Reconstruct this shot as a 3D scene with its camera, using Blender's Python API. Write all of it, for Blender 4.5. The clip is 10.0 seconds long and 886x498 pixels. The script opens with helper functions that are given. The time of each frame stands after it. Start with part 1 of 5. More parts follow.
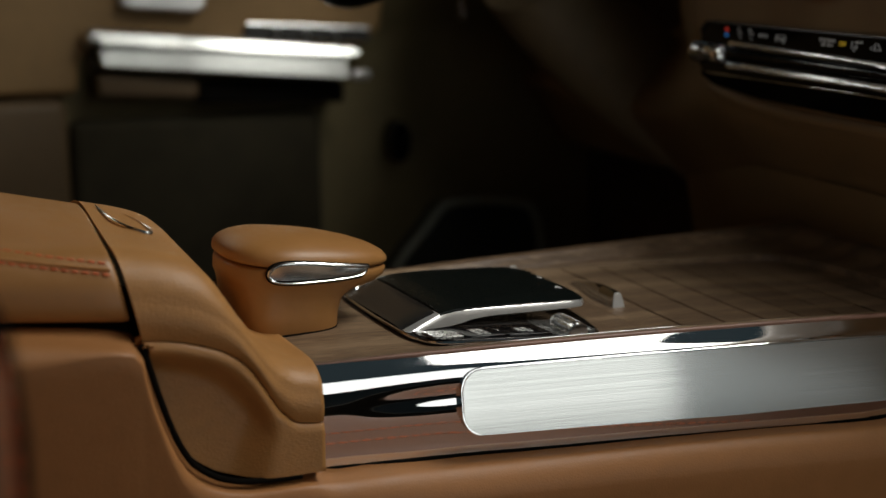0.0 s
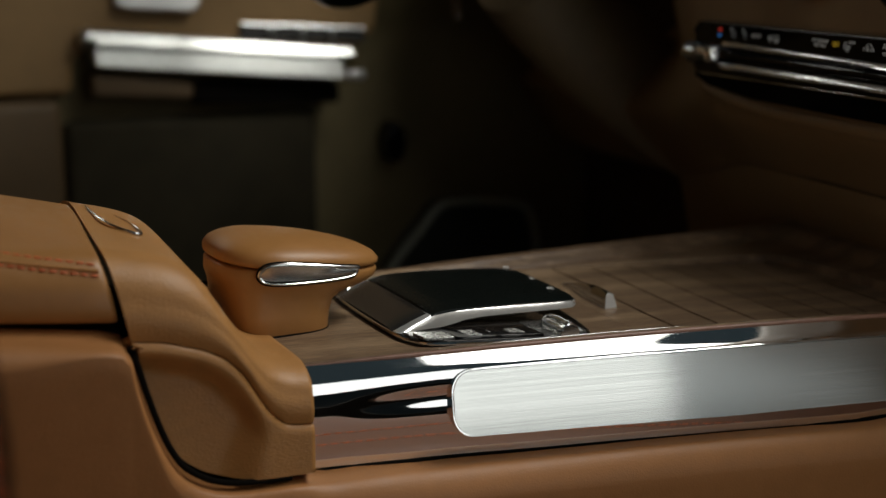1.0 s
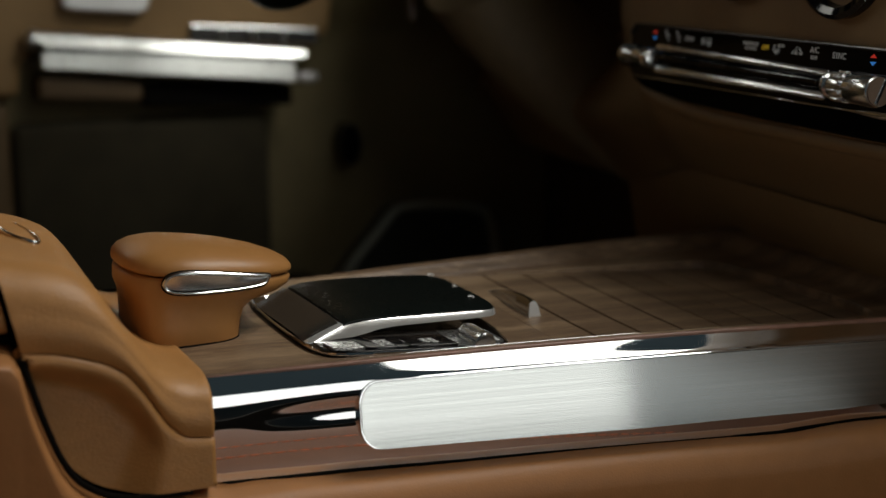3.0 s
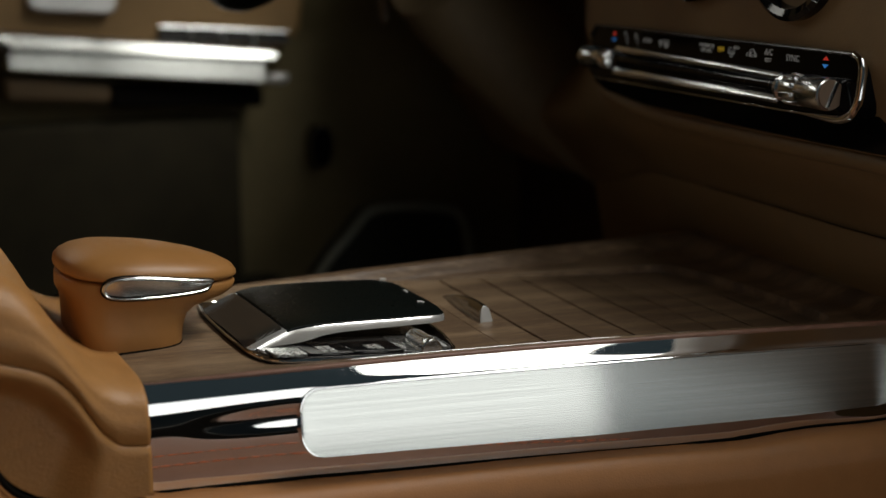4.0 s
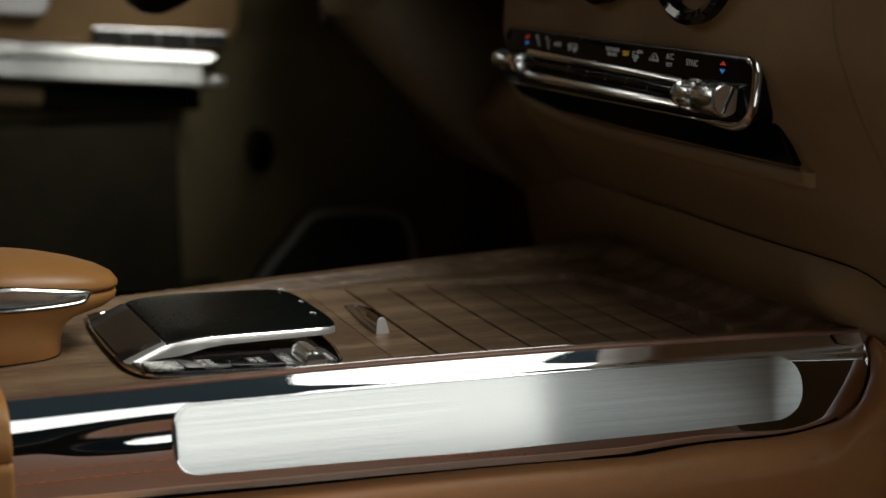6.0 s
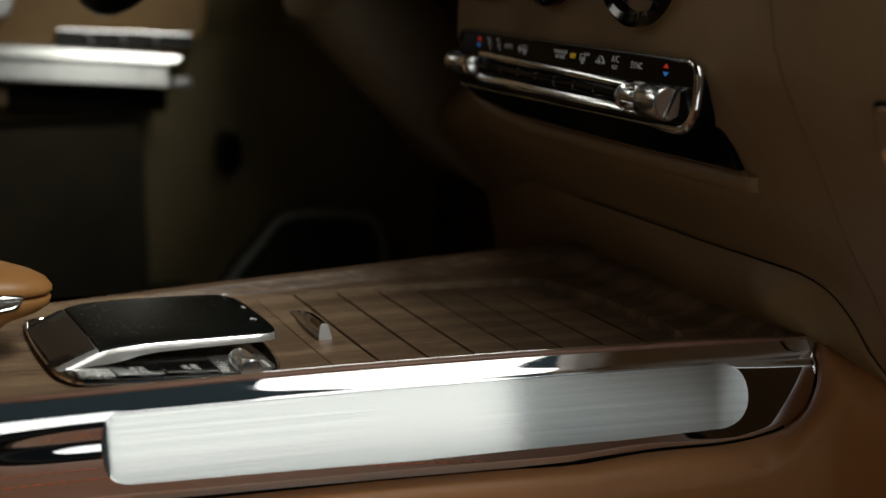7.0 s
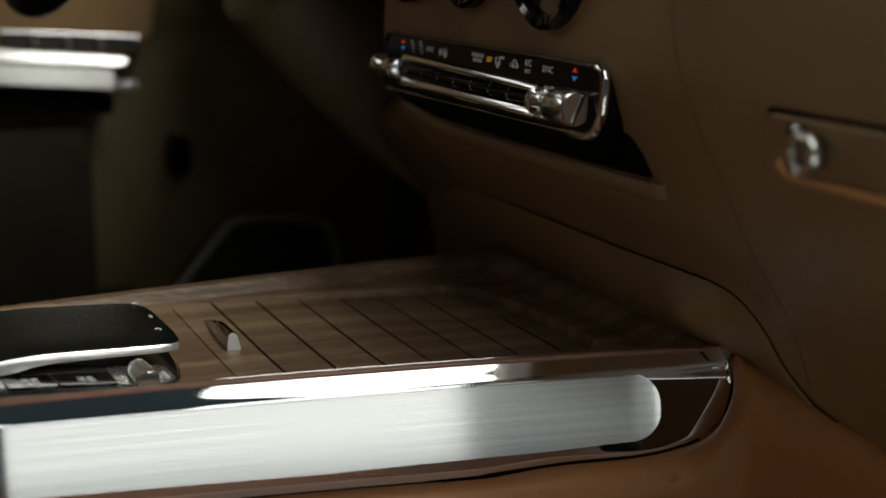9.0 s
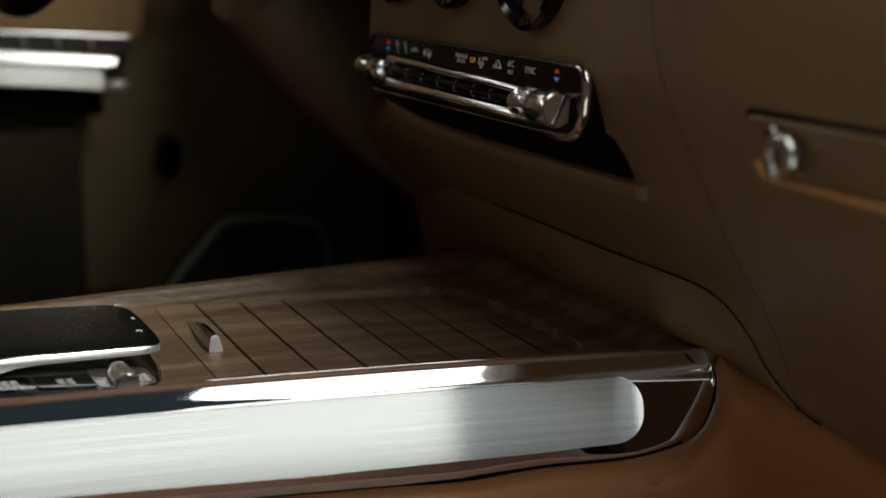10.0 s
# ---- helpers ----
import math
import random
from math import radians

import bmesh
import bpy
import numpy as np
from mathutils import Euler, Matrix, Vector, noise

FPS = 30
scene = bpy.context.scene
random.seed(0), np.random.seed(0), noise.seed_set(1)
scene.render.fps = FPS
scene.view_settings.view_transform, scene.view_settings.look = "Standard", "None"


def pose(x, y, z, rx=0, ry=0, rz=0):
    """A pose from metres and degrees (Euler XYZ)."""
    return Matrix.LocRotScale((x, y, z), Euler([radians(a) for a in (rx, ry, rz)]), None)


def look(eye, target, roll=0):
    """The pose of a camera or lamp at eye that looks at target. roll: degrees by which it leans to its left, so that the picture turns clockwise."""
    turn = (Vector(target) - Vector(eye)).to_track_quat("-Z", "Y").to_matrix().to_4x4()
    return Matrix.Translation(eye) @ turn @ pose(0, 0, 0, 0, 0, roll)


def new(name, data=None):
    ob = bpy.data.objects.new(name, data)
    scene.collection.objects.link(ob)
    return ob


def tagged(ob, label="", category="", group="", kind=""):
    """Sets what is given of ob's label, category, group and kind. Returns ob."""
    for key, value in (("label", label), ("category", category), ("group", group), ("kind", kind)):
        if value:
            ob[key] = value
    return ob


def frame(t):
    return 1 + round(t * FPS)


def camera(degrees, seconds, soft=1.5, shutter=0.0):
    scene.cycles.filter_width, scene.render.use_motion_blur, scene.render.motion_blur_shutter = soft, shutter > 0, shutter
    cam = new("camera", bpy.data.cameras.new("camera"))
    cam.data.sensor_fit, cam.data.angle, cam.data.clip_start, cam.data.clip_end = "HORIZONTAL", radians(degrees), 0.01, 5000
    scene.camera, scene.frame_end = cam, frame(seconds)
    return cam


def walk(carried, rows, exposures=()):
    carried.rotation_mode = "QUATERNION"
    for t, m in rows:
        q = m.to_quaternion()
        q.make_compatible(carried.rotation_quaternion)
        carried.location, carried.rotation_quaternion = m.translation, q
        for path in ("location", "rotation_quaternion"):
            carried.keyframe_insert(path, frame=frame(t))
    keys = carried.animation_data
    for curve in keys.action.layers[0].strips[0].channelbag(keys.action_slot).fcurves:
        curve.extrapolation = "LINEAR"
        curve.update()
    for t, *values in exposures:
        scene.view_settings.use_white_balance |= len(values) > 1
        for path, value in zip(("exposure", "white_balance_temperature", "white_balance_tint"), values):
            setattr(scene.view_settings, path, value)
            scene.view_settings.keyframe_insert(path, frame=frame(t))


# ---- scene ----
# The camera slides straight along the car's axis, with a fixed direction of view.
cam = camera(30.4, 10.0)
cam.data.dof.use_dof = True
cam.data.dof.focus_distance = 0.92
cam.data.dof.aperture_fstop = 5.0
EYE = Vector((-0.2605, -0.7906, 0.2277))
TRAVEL = 0.26066
SLIDE = [(0.0, 0.0), (0.5, 0.0076), (1.0, 0.0213), (1.5, 0.0501), (2.0, 0.1052), (2.5, 0.1649), (4.0, 0.3515), (4.5, 0.4174),
         (5.0, 0.4878), (5.5, 0.5475), (7.0, 0.748), (7.5, 0.8146), (8.0, 0.8766), (8.5, 0.9234), (9.0, 0.9595), (9.5, 0.9842), (10.0, 1.0)]
walk(cam, [(t, pose(EYE.x + TRAVEL * s, EYE.y, EYE.z, 78.693, 0.4745, -22.962)) for t, s in SLIDE], exposures=((0.0, 0.0), (10.0, 0.0)))

# ---- light: studio soft boxes at the open passenger door, over the windscreen and beyond the far window ----
world = bpy.data.worlds.new("studio")
scene.world = world
world.use_nodes = True
world.node_tree.nodes["Background"].inputs[0].default_value = (0.62, 0.90, 1.0, 1)
world.node_tree.nodes["Background"].inputs[1].default_value = 0.031


def soft_box(name, eye, target, width, height, watts, colour):
    lamp = bpy.data.lights.new(name, "AREA")
    lamp.shape, lamp.size, lamp.size_y, lamp.energy, lamp.color = "RECTANGLE", width, height, watts, colour
    ob = new(name, lamp)
    ob.matrix_world = look(eye, target)
    return ob


soft_box("key_soft_box", (0.348, -0.36, 0.50), (0.288, -0.02, 0.0), 0.185, 0.42, 0.70, (1.0, 0.99, 0.92))
soft_box("top_soft_box", (0.72, -0.15, 1.05), (-0.10, 0.03, 0.03), 0.5, 0.4, 8.0, (1.0, 0.98, 0.91))
soft_box("wide_soft_box", (0.1970, -0.62, 0.0), (0.1970, 0.0, 0.0), 0.354, 0.24, 0.166, (0.98, 1.0, 0.95)).data.spread = radians(120)
soft_box("side_soft_box", (0.4950, -0.62, 0.0), (0.4950, 0.0, 0.0), 0.238, 0.24, 0.064, (0.95, 1.0, 0.97))
soft_box("far_soft_box", (-0.45, 1.75, 1.0), (0.15, 0.2, 0.2), 1.7, 0.45, 8.6, (1.0, 0.98, 0.88))


# ---- helpers of this scene ----
def curve_at(points, x):
    """Linear interpolation in a table of (x, value)."""
    return float(np.interp(x, [p[0] for p in points], [p[1] for p in points]))


def smooth_step(a, b, x):
    t = min(1.0, max(0.0, (x - a) / (b - a)))
    return t * t * (3 - 2 * t)


def resample(points, count):
    """Points at even steps along a smooth curve through the given ones (Catmull-Rom)."""
    p = [Vector(q) for q in points]
    dense = []
    for i in range(len(p) - 1):
        a, b, c, d = p[max(i - 1, 0)], p[i], p[i + 1], p[min(i + 2, len(p) - 1)]
        for k in range(12):
            t = k / 12
            dense.append(0.5 * (2 * b + (c - a) * t + (2 * a - 5 * b + 4 * c - d) * t * t + (3 * b - a - 3 * c + d) * t ** 3))
    dense.append(p[-1])
    run = [0.0]
    for i in range(1, len(dense)):
        run.append(run[-1] + (dense[i] - dense[i - 1]).length)
    out = []
    for k in range(count):
        s = run[-1] * k / (count - 1)
        i = min(max(1, int(np.searchsorted(run, s))), len(run) - 1)
        f = (s - run[i - 1]) / max(run[i] - run[i - 1], 1e-12)
        out.append(dense[i - 1].lerp(dense[i], f))
    return out


def resample_pairs(points, count=48):
    return [(p[0], p[1]) for p in resample([(a, b, 0) for a, b in points], count)]


def sheet(rows, closed=False, caps=False):
    """A bmesh through rows of points; closed: each row is a ring."""
    bm = bmesh.new()
    v = [[bm.verts.new(p) for p in row] for row in rows]
    n = len(rows[0])
    for a, b in zip(v, v[1:]):
        for j in range(n if closed else n - 1):
            k = (j + 1) % n
            bm.faces.new((a[j], a[k], b[k], b[j]))
    if caps:
        bm.faces.new(v[0])
        bm.faces.new(v[-1])
    bmesh.ops.recalc_face_normals(bm, faces=bm.faces)
    return bm


def slab(rows, offset):
    """A closed slab: the sheet through rows, and the same sheet moved by offset, joined at the rim."""
    off = Vector(offset)
    bm = bmesh.new()
    n, m = len(rows), len(rows[0])
    top = [[bm.verts.new(p) for p in row] for row in rows]
    low = [[bm.verts.new(Vector(p) + off) for p in row] for row in rows]
    for i in range(n - 1):
        for j in range(m - 1):
            bm.faces.new((top[i][j], top[i][j + 1], top[i + 1][j + 1], top[i + 1][j]))
            bm.faces.new((low[i][j], low[i + 1][j], low[i + 1][j + 1], low[i][j + 1]))
    rim = [(0, j) for j in range(m)] + [(i, m - 1) for i in range(1, n)] + [(n - 1, j) for j in range(m - 2, -1, -1)] + [(i, 0) for i in range(n - 2, 0, -1)]
    for (a, b), (c, d) in zip(rim, rim[1:] + rim[:1]):
        bm.faces.new((top[a][b], low[a][b], low[c][d], top[c][d]))
    bmesh.ops.remove_doubles(bm, verts=bm.verts, dist=1e-6)
    bmesh.ops.recalc_face_normals(bm, faces=bm.faces)
    return bm


def prism(outline, offset):
    """A solid: the flat outline pushed along offset."""
    off = Vector(offset)
    bm = bmesh.new()
    a = [bm.verts.new(p) for p in outline]
    b = [bm.verts.new(Vector(p) + off) for p in outline]
    bm.faces.new(a)
    bm.faces.new(b[::-1])
    for i in range(len(a)):
        j = (i + 1) % len(a)
        bm.faces.new((a[i], b[i], b[j], a[j]))
    bmesh.ops.recalc_face_normals(bm, faces=bm.faces)
    return bm


def box(x0, x1, y0, y1, z0, z1, bevel=0.0, segments=3):
    bm = bmesh.new()
    bmesh.ops.create_cube(bm, size=1)
    for v in bm.verts:
        v.co = Vector(((x0 + x1) / 2 + v.co.x * (x1 - x0), (y0 + y1) / 2 + v.co.y * (y1 - y0), (z0 + z1) / 2 + v.co.z * (z1 - z0)))
    if bevel:
        bmesh.ops.bevel(bm, geom=bm.edges[:], offset=bevel, segments=segments, affect="EDGES", profile=0.5)
    return bm


def tube(points, radius, sides=10, closed=False, flat=1.0):
    """A round bar along points; radius may be a number or a list."""
    p = [Vector(q) for q in points]
    rows, side = [], None
    for i, q in enumerate(p):
        a = p[i - 1] if i or closed else q
        b = p[(i + 1) % len(p)] if i < len(p) - 1 or closed else q
        d = (b - a).normalized()
        if side is None:
            side = d.orthogonal().normalized()
        side = (side - d * side.dot(d)).normalized()
        up = d.cross(side)
        r = radius[i] if isinstance(radius, (list, tuple)) else radius
        rows.append([q + r * (math.cos(w) * side + flat * math.sin(w) * up) for w in (2 * math.pi * k / sides for k in range(sides))])
    if closed:
        rows.append(rows[0])
    bm = sheet(rows, closed=True, caps=not closed)
    if closed:
        bmesh.ops.remove_doubles(bm, verts=bm.verts, dist=1e-7)
    return bm


def lathe(profile, axis_at, along, sides=32):
    """A turned body: profile of (distance along, radius)."""
    along = Vector(along).normalized()
    side = along.orthogonal().normalized()
    up = along.cross(side)
    rows = []
    for d, r in profile:
        rows.append([Vector(axis_at) + along * d + max(r, 1e-5) * (math.cos(w) * side + math.sin(w) * up) for w in (2 * math.pi * k / sides for k in range(sides))])
    return sheet(rows, closed=True, caps=True)


def rounded(x0, x1, y0, y1, radius, steps=6):
    """The outline of a rectangle with round corners; radius: one number or four (from low x low y, anticlockwise)."""
    r = radius if isinstance(radius, (list, tuple)) else (radius,) * 4
    out = []
    for (cx, cy, a), q in zip(((x0 + r[0], y0 + r[0], 180), (x1 - r[1], y0 + r[1], 270), (x1 - r[2], y1 - r[2], 0), (x0 + r[3], y1 - r[3], 90)), r):
        for k in range(steps + 1):
            w = radians(a + 90 * k / steps)
            out.append((cx + q * math.cos(w), cy + q * math.sin(w)))
    return out


def thing(name, at, label, category, group="", kind=""):
    ob = new(name)
    ob.empty_display_size = 0.02
    ob.matrix_world = at if isinstance(at, Matrix) else Matrix.Translation(at)
    return tagged(ob, label, category, group, kind)


def part(name, bm, material, parent=None, label="", smooth=True, bevel=0.0, local=None, angle=40):
    """Links a bmesh as one mesh object. Its points are in the world, or in the frame that local gives."""
    data = bpy.data.meshes.new(name)
    if local is not None:
        bm.transform(local)
    bm.to_mesh(data)
    bm.free()
    data.materials.append(material)
    if smooth:
        data.shade_smooth()
        data.set_sharp_from_angle(angle=radians(angle))
    ob = new(name, data)
    if parent:
        ob.parent = parent
        ob.matrix_parent_inverse = WORLD_OF[parent.name].inverted() if parent.name in WORLD_OF else parent.matrix_world.inverted()
    WORLD_OF[ob.name] = Matrix.Identity(4)
    if bevel:
        mod = ob.modifiers.new("bevel", "BEVEL")
        mod.width, mod.segments, mod.limit_method, mod.angle_limit = bevel, 3, "ANGLE", radians(angle)
        mod.harden_normals = False
    return tagged(ob, label) if label else ob


WORLD_OF = {}


def lettering(name, text, size, m, material, parent, label=""):
    """Flat letters of the built-in font as a mesh; m sets their place, x along the line and y up the letters."""
    c = bpy.data.curves.new(name, "FONT")
    c.body, c.size, c.align_x, c.align_y, c.extrude, c.space_line = text, size, "CENTER", "CENTER", 0.00006, 0.85
    tmp = bpy.data.objects.new(name, c)
    data = bpy.data.meshes.new_from_object(tmp)
    bpy.data.objects.remove(tmp)
    data.transform(m)
    data.materials.clear()
    data.materials.append(material)
    ob = new(name, data)
    ob.parent = parent
    ob.matrix_parent_inverse = WORLD_OF[parent.name].inverted() if parent.name in WORLD_OF else parent.matrix_world.inverted()
    WORLD_OF[ob.name] = Matrix.Identity(4)
    return tagged(ob, label) if label else ob


# ---- materials ----
def material(name, colour, rough=0.5, metal=0.0, spread=0.12, scale=12.0, bump=0.0, grain=400.0, stretch=(1, 1, 1), coat=0.0, emit=0.0, rough_spread=0.08, sheen=0.0, specular=0.5):
    """A surface with two scales of variation in colour and gloss, and fine relief of the given grain (per metre)."""
    m = bpy.data.materials.new(name)
    m.use_nodes = True
    n, link = m.node_tree.nodes, m.node_tree.links.new
    b = n["Principled BSDF"]
    where = n.new("ShaderNodeTexCoord")
    fit = n.new("ShaderNodeMapping")
    fit.inputs["Scale"].default_value = stretch
    link(where.outputs["Object"], fit.inputs["Vector"])
    big, small = n.new("ShaderNodeTexNoise"), n.new("ShaderNodeTexNoise")
    for t, s, d in ((big, scale, 3), (small, scale * 9, 4)):
        t.inputs["Scale"].default_value, t.inputs["Detail"].default_value = s, d
        link(fit.outputs[0], t.inputs["Vector"])
    add = n.new("ShaderNodeMath")
    add.operation = "ADD"
    link(big.outputs["Fac"], add.inputs[0])
    link(small.outputs["Fac"], add.inputs[1])
    ramp = n.new("ShaderNodeMapRange")
    ramp.inputs[1].default_value, ramp.inputs[2].default_value = 0.7, 1.3
    ramp.inputs[3].default_value, ramp.inputs[4].default_value = 1 - spread, 1 + spread
    link(add.outputs[0], ramp.inputs[0])
    mix = n.new("ShaderNodeMix")
    mix.data_type, mix.blend_type = "RGBA", "MULTIPLY"
    mix.inputs["Factor"].default_value = 1
    mix.inputs["A"].default_value = (*colour, 1)
    link(ramp.outputs[0], mix.inputs["B"])
    link(mix.outputs["Result"], b.inputs["Base Color"])
    shine = n.new("ShaderNodeMapRange")
    shine.inputs[1].default_value, shine.inputs[2].default_value = 0.3, 0.7
    shine.inputs[3].default_value, shine.inputs[4].default_value = max(0.01, rough - rough_spread / 2), rough + rough_spread / 2
    link(small.outputs["Fac"], shine.inputs[0])
    link(shine.outputs[0], b.inputs["Roughness"])
    b.inputs["Metallic"].default_value = metal
    b.inputs["Coat Weight"].default_value = coat
    b.inputs["Coat Roughness"].default_value = 0.05
    b.inputs["Specular IOR Level"].default_value = specular
    b.inputs["Sheen Weight"].default_value = sheen
    if emit:
        b.inputs["Emission Color"].default_value = (*colour, 1)
        b.inputs["Emission Strength"].default_value = emit
    if bump:
        fine = n.new("ShaderNodeTexVoronoi")
        fine.inputs["Scale"].default_value = grain
        link(fit.outputs[0], fine.inputs["Vector"])
        rough_noise = n.new("ShaderNodeTexNoise")
        rough_noise.inputs["Scale"].default_value = grain * 0.45
        link(fit.outputs[0], rough_noise.inputs["Vector"])
        both = n.new("ShaderNodeMath")
        both.operation = "ADD"
        link(fine.outputs["Distance"], both.inputs[0])
        link(rough_noise.outputs["Fac"], both.inputs[1])
        rel = n.new("ShaderNodeBump")
        rel.inputs["Strength"].default_value, rel.inputs["Distance"].default_value = bump, 0.0004
        link(both.outputs[0], rel.inputs["Height"])
        link(rel.outputs["Normal"], b.inputs["Normal"])
    return m


def walnut(name):
    """Open-pored walnut veneer: grain along the car, dark streaks, fine pores."""
    m = bpy.data.materials.new(name)
    m.use_nodes = True
    n, link = m.node_tree.nodes, m.node_tree.links.new
    b = n["Principled BSDF"]
    where, fit, fine_fit = n.new("ShaderNodeTexCoord"), n.new("ShaderNodeMapping"), n.new("ShaderNodeMapping")
    fit.inputs["Scale"].default_value = (1.6, 26, 3)
    fine_fit.inputs["Scale"].default_value = (70, 900, 300)
    shift = n.new("ShaderNodeObjectInfo")
    link(where.outputs["Object"], fit.inputs["Vector"])
    link(where.outputs["Object"], fine_fit.inputs["Vector"])
    streak, fine = n.new("ShaderNodeTexNoise"), n.new("ShaderNodeTexNoise")
    streak.inputs["Scale"].default_value, streak.inputs["Detail"].default_value, streak.inputs["Distortion"].default_value = 1.6, 6, 0.35
    fine.inputs["Scale"].default_value, fine.inputs["Detail"].default_value = 1.0, 3
    link(fit.outputs[0], streak.inputs["Vector"])
    link(fine_fit.outputs[0], fine.inputs["Vector"])
    mixed = n.new("ShaderNodeMath")
    mixed.operation = "MULTIPLY_ADD"
    link(fine.outputs["Fac"], mixed.inputs[0])
    mixed.inputs[1].default_value = 0.62
    link(streak.outputs["Fac"], mixed.inputs[2])
    tone = n.new("ShaderNodeMath")
    tone.operation = "MULTIPLY_ADD"
    link(shift.outputs["Random"], tone.inputs[0])
    tone.inputs[1].default_value = 0.07
    link(mixed.outputs[0], tone.inputs[2])
    ramp = n.new("ShaderNodeValToRGB")
    e = ramp.color_ramp.elements
    e[0].position, e[0].color = 0.50, (0.060, 0.036, 0.020, 1)
    e[1].position, e[1].color = 1.04, (0.33, 0.225, 0.135, 1)
    mid = e.new(0.78)
    mid.color = (0.155, 0.098, 0.058, 1)
    link(tone.outputs[0], ramp.inputs["Fac"])
    link(ramp.outputs["Color"], b.inputs["Base Color"])
    b.inputs["Roughness"].default_value = 0.45
    b.inputs["Specular IOR Level"].default_value = 0.35
    rel = n.new("ShaderNodeBump")
    rel.inputs["Strength"].default_value, rel.inputs["Distance"].default_value = 0.4, 0.0003
    link(fine.outputs["Fac"], rel.inputs["Height"])
    link(rel.outputs["Normal"], b.inputs["Normal"])
    return m


def brushed(name, colour=(0.74, 0.75, 0.74), rough=0.18):
    """Aluminium brushed along the car: fine lines that spread the gloss across them."""
    m = bpy.data.materials.new(name)
    m.use_nodes = True
    n, link = m.node_tree.nodes, m.node_tree.links.new
    b = n["Principled BSDF"]
    where, fit = n.new("ShaderNodeTexCoord"), n.new("ShaderNodeMapping")
    fit.inputs["Scale"].default_value = (4, 0, 1700)
    link(where.outputs["Object"], fit.inputs["Vector"])
    lines = n.new("ShaderNodeTexNoise")
    lines.inputs["Scale"].default_value, lines.inputs["Detail"].default_value = 1, 2.5
    link(fit.outputs[0], lines.inputs["Vector"])
    ramp = n.new("ShaderNodeMapRange")
    ramp.inputs[1].default_value, ramp.inputs[2].default_value = 0.3, 0.7
    ramp.inputs[3].default_value, ramp.inputs[4].default_value = 0.84, 1.08
    link(lines.outputs["Fac"], ramp.inputs[0])
    mix = n.new("ShaderNodeMix")
    mix.data_type, mix.blend_type = "RGBA", "MULTIPLY"
    mix.inputs["Factor"].default_value = 1
    mix.inputs["A"].default_value = (*colour, 1)
    link(ramp.outputs[0], mix.inputs["B"])
    link(mix.outputs["Result"], b.inputs["Base Color"])
    b.inputs["Metallic"].default_value, b.inputs["Roughness"].default_value = 1.0, rough
    along = n.new("ShaderNodeCombineXYZ")
    along.inputs[2].default_value = 1.0
    b.inputs["Anisotropic"].default_value = 0.95
    link(along.outputs[0], b.inputs["Tangent"])
    return m


LEATHER = material("tan_leather", (0.45, 0.215, 0.066), 0.46, spread=0.09, scale=14, bump=0.32, grain=900, rough_spread=0.1, stretch=(0.7, 1, 1.2))
LEATHER_SMOOTH = material("smooth_tan_leather", (0.385, 0.180, 0.054), 0.4, spread=0.06, scale=16, bump=0.1, grain=1500, rough_spread=0.1)
LEATHER_SIDE = material("cognac_leather", (0.395, 0.172, 0.056), 0.5, spread=0.07, scale=10, bump=0.2, grain=900)
# the seat's tan leather, its colour darkened to stand for shade
LEATHER_SEAT = material("shaded_cognac_leather", (0.22, 0.094, 0.046), 0.5, spread=0.08, scale=10, bump=0.2, grain=800)
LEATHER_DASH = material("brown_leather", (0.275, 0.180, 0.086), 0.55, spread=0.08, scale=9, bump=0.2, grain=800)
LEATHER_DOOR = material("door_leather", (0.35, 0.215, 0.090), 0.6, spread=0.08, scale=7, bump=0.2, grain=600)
# door leather again, with the shade at bar and bolster painted in
DOOR_PAD = material("shaded_door_leather", (0.16, 0.105, 0.052), 0.6, spread=0.08, scale=7, bump=0.2, grain=600)
# darkest tone of the door, for its lower field and pocket
DOOR_FIELD = material("dark_olive_door_field", (0.036, 0.029, 0.013), 0.9, spread=0.25, scale=30, bump=0.3, grain=700)
# brown leather with the footwell's shade mixed into its colour
KNEE = material("shaded_brown_leather", (0.19, 0.138, 0.075), 0.6, spread=0.1, scale=9, bump=0.2, grain=700)
# door trim darkened in colour, as the dashboard shades it
DOOR_LOW = material("shaded_door_trim", (0.19, 0.152, 0.072), 0.7, spread=0.12, scale=12, bump=0.2, grain=600)
THREAD = material("orange_thread", (0.80, 0.19, 0.06), 0.6, spread=0.2, scale=300)
# near-black for joints, gaps and the shade inside hollows
GAP = material("black_gap", (0.006, 0.005, 0.004), 0.95, specular=0.08)
WALNUT = walnut("walnut_veneer")
VENEER_EDGE = material("veneer_cut_edge", (0.20, 0.095, 0.062), 0.4, spread=0.2, scale=60, bump=0.1, grain=1500, stretch=(0.2, 1, 1))
CHROME = material("polished_chrome", (0.83, 0.83, 0.84), 0.035, 1.0, spread=0.01, rough_spread=0.015)
SATIN = material("satin_chrome", (0.76, 0.76, 0.75), 0.22, 1.0, spread=0.02, scale=30, rough_spread=0.02)
KEY_SATIN = material("satin_grey_key", (0.20, 0.20, 0.195), 0.28, 0.7, spread=0.05, scale=60)
BRUSHED = brushed("brushed_aluminium")
GLOSS = material("piano_black", (0.004, 0.004, 0.005), 0.07, spread=0.05, rough_spread=0.02, specular=0.35)
PANEL_BLACK = material("black_panel_glass", (0.004, 0.004, 0.005), 0.1, spread=0.05, rough_spread=0.02, specular=0.12)
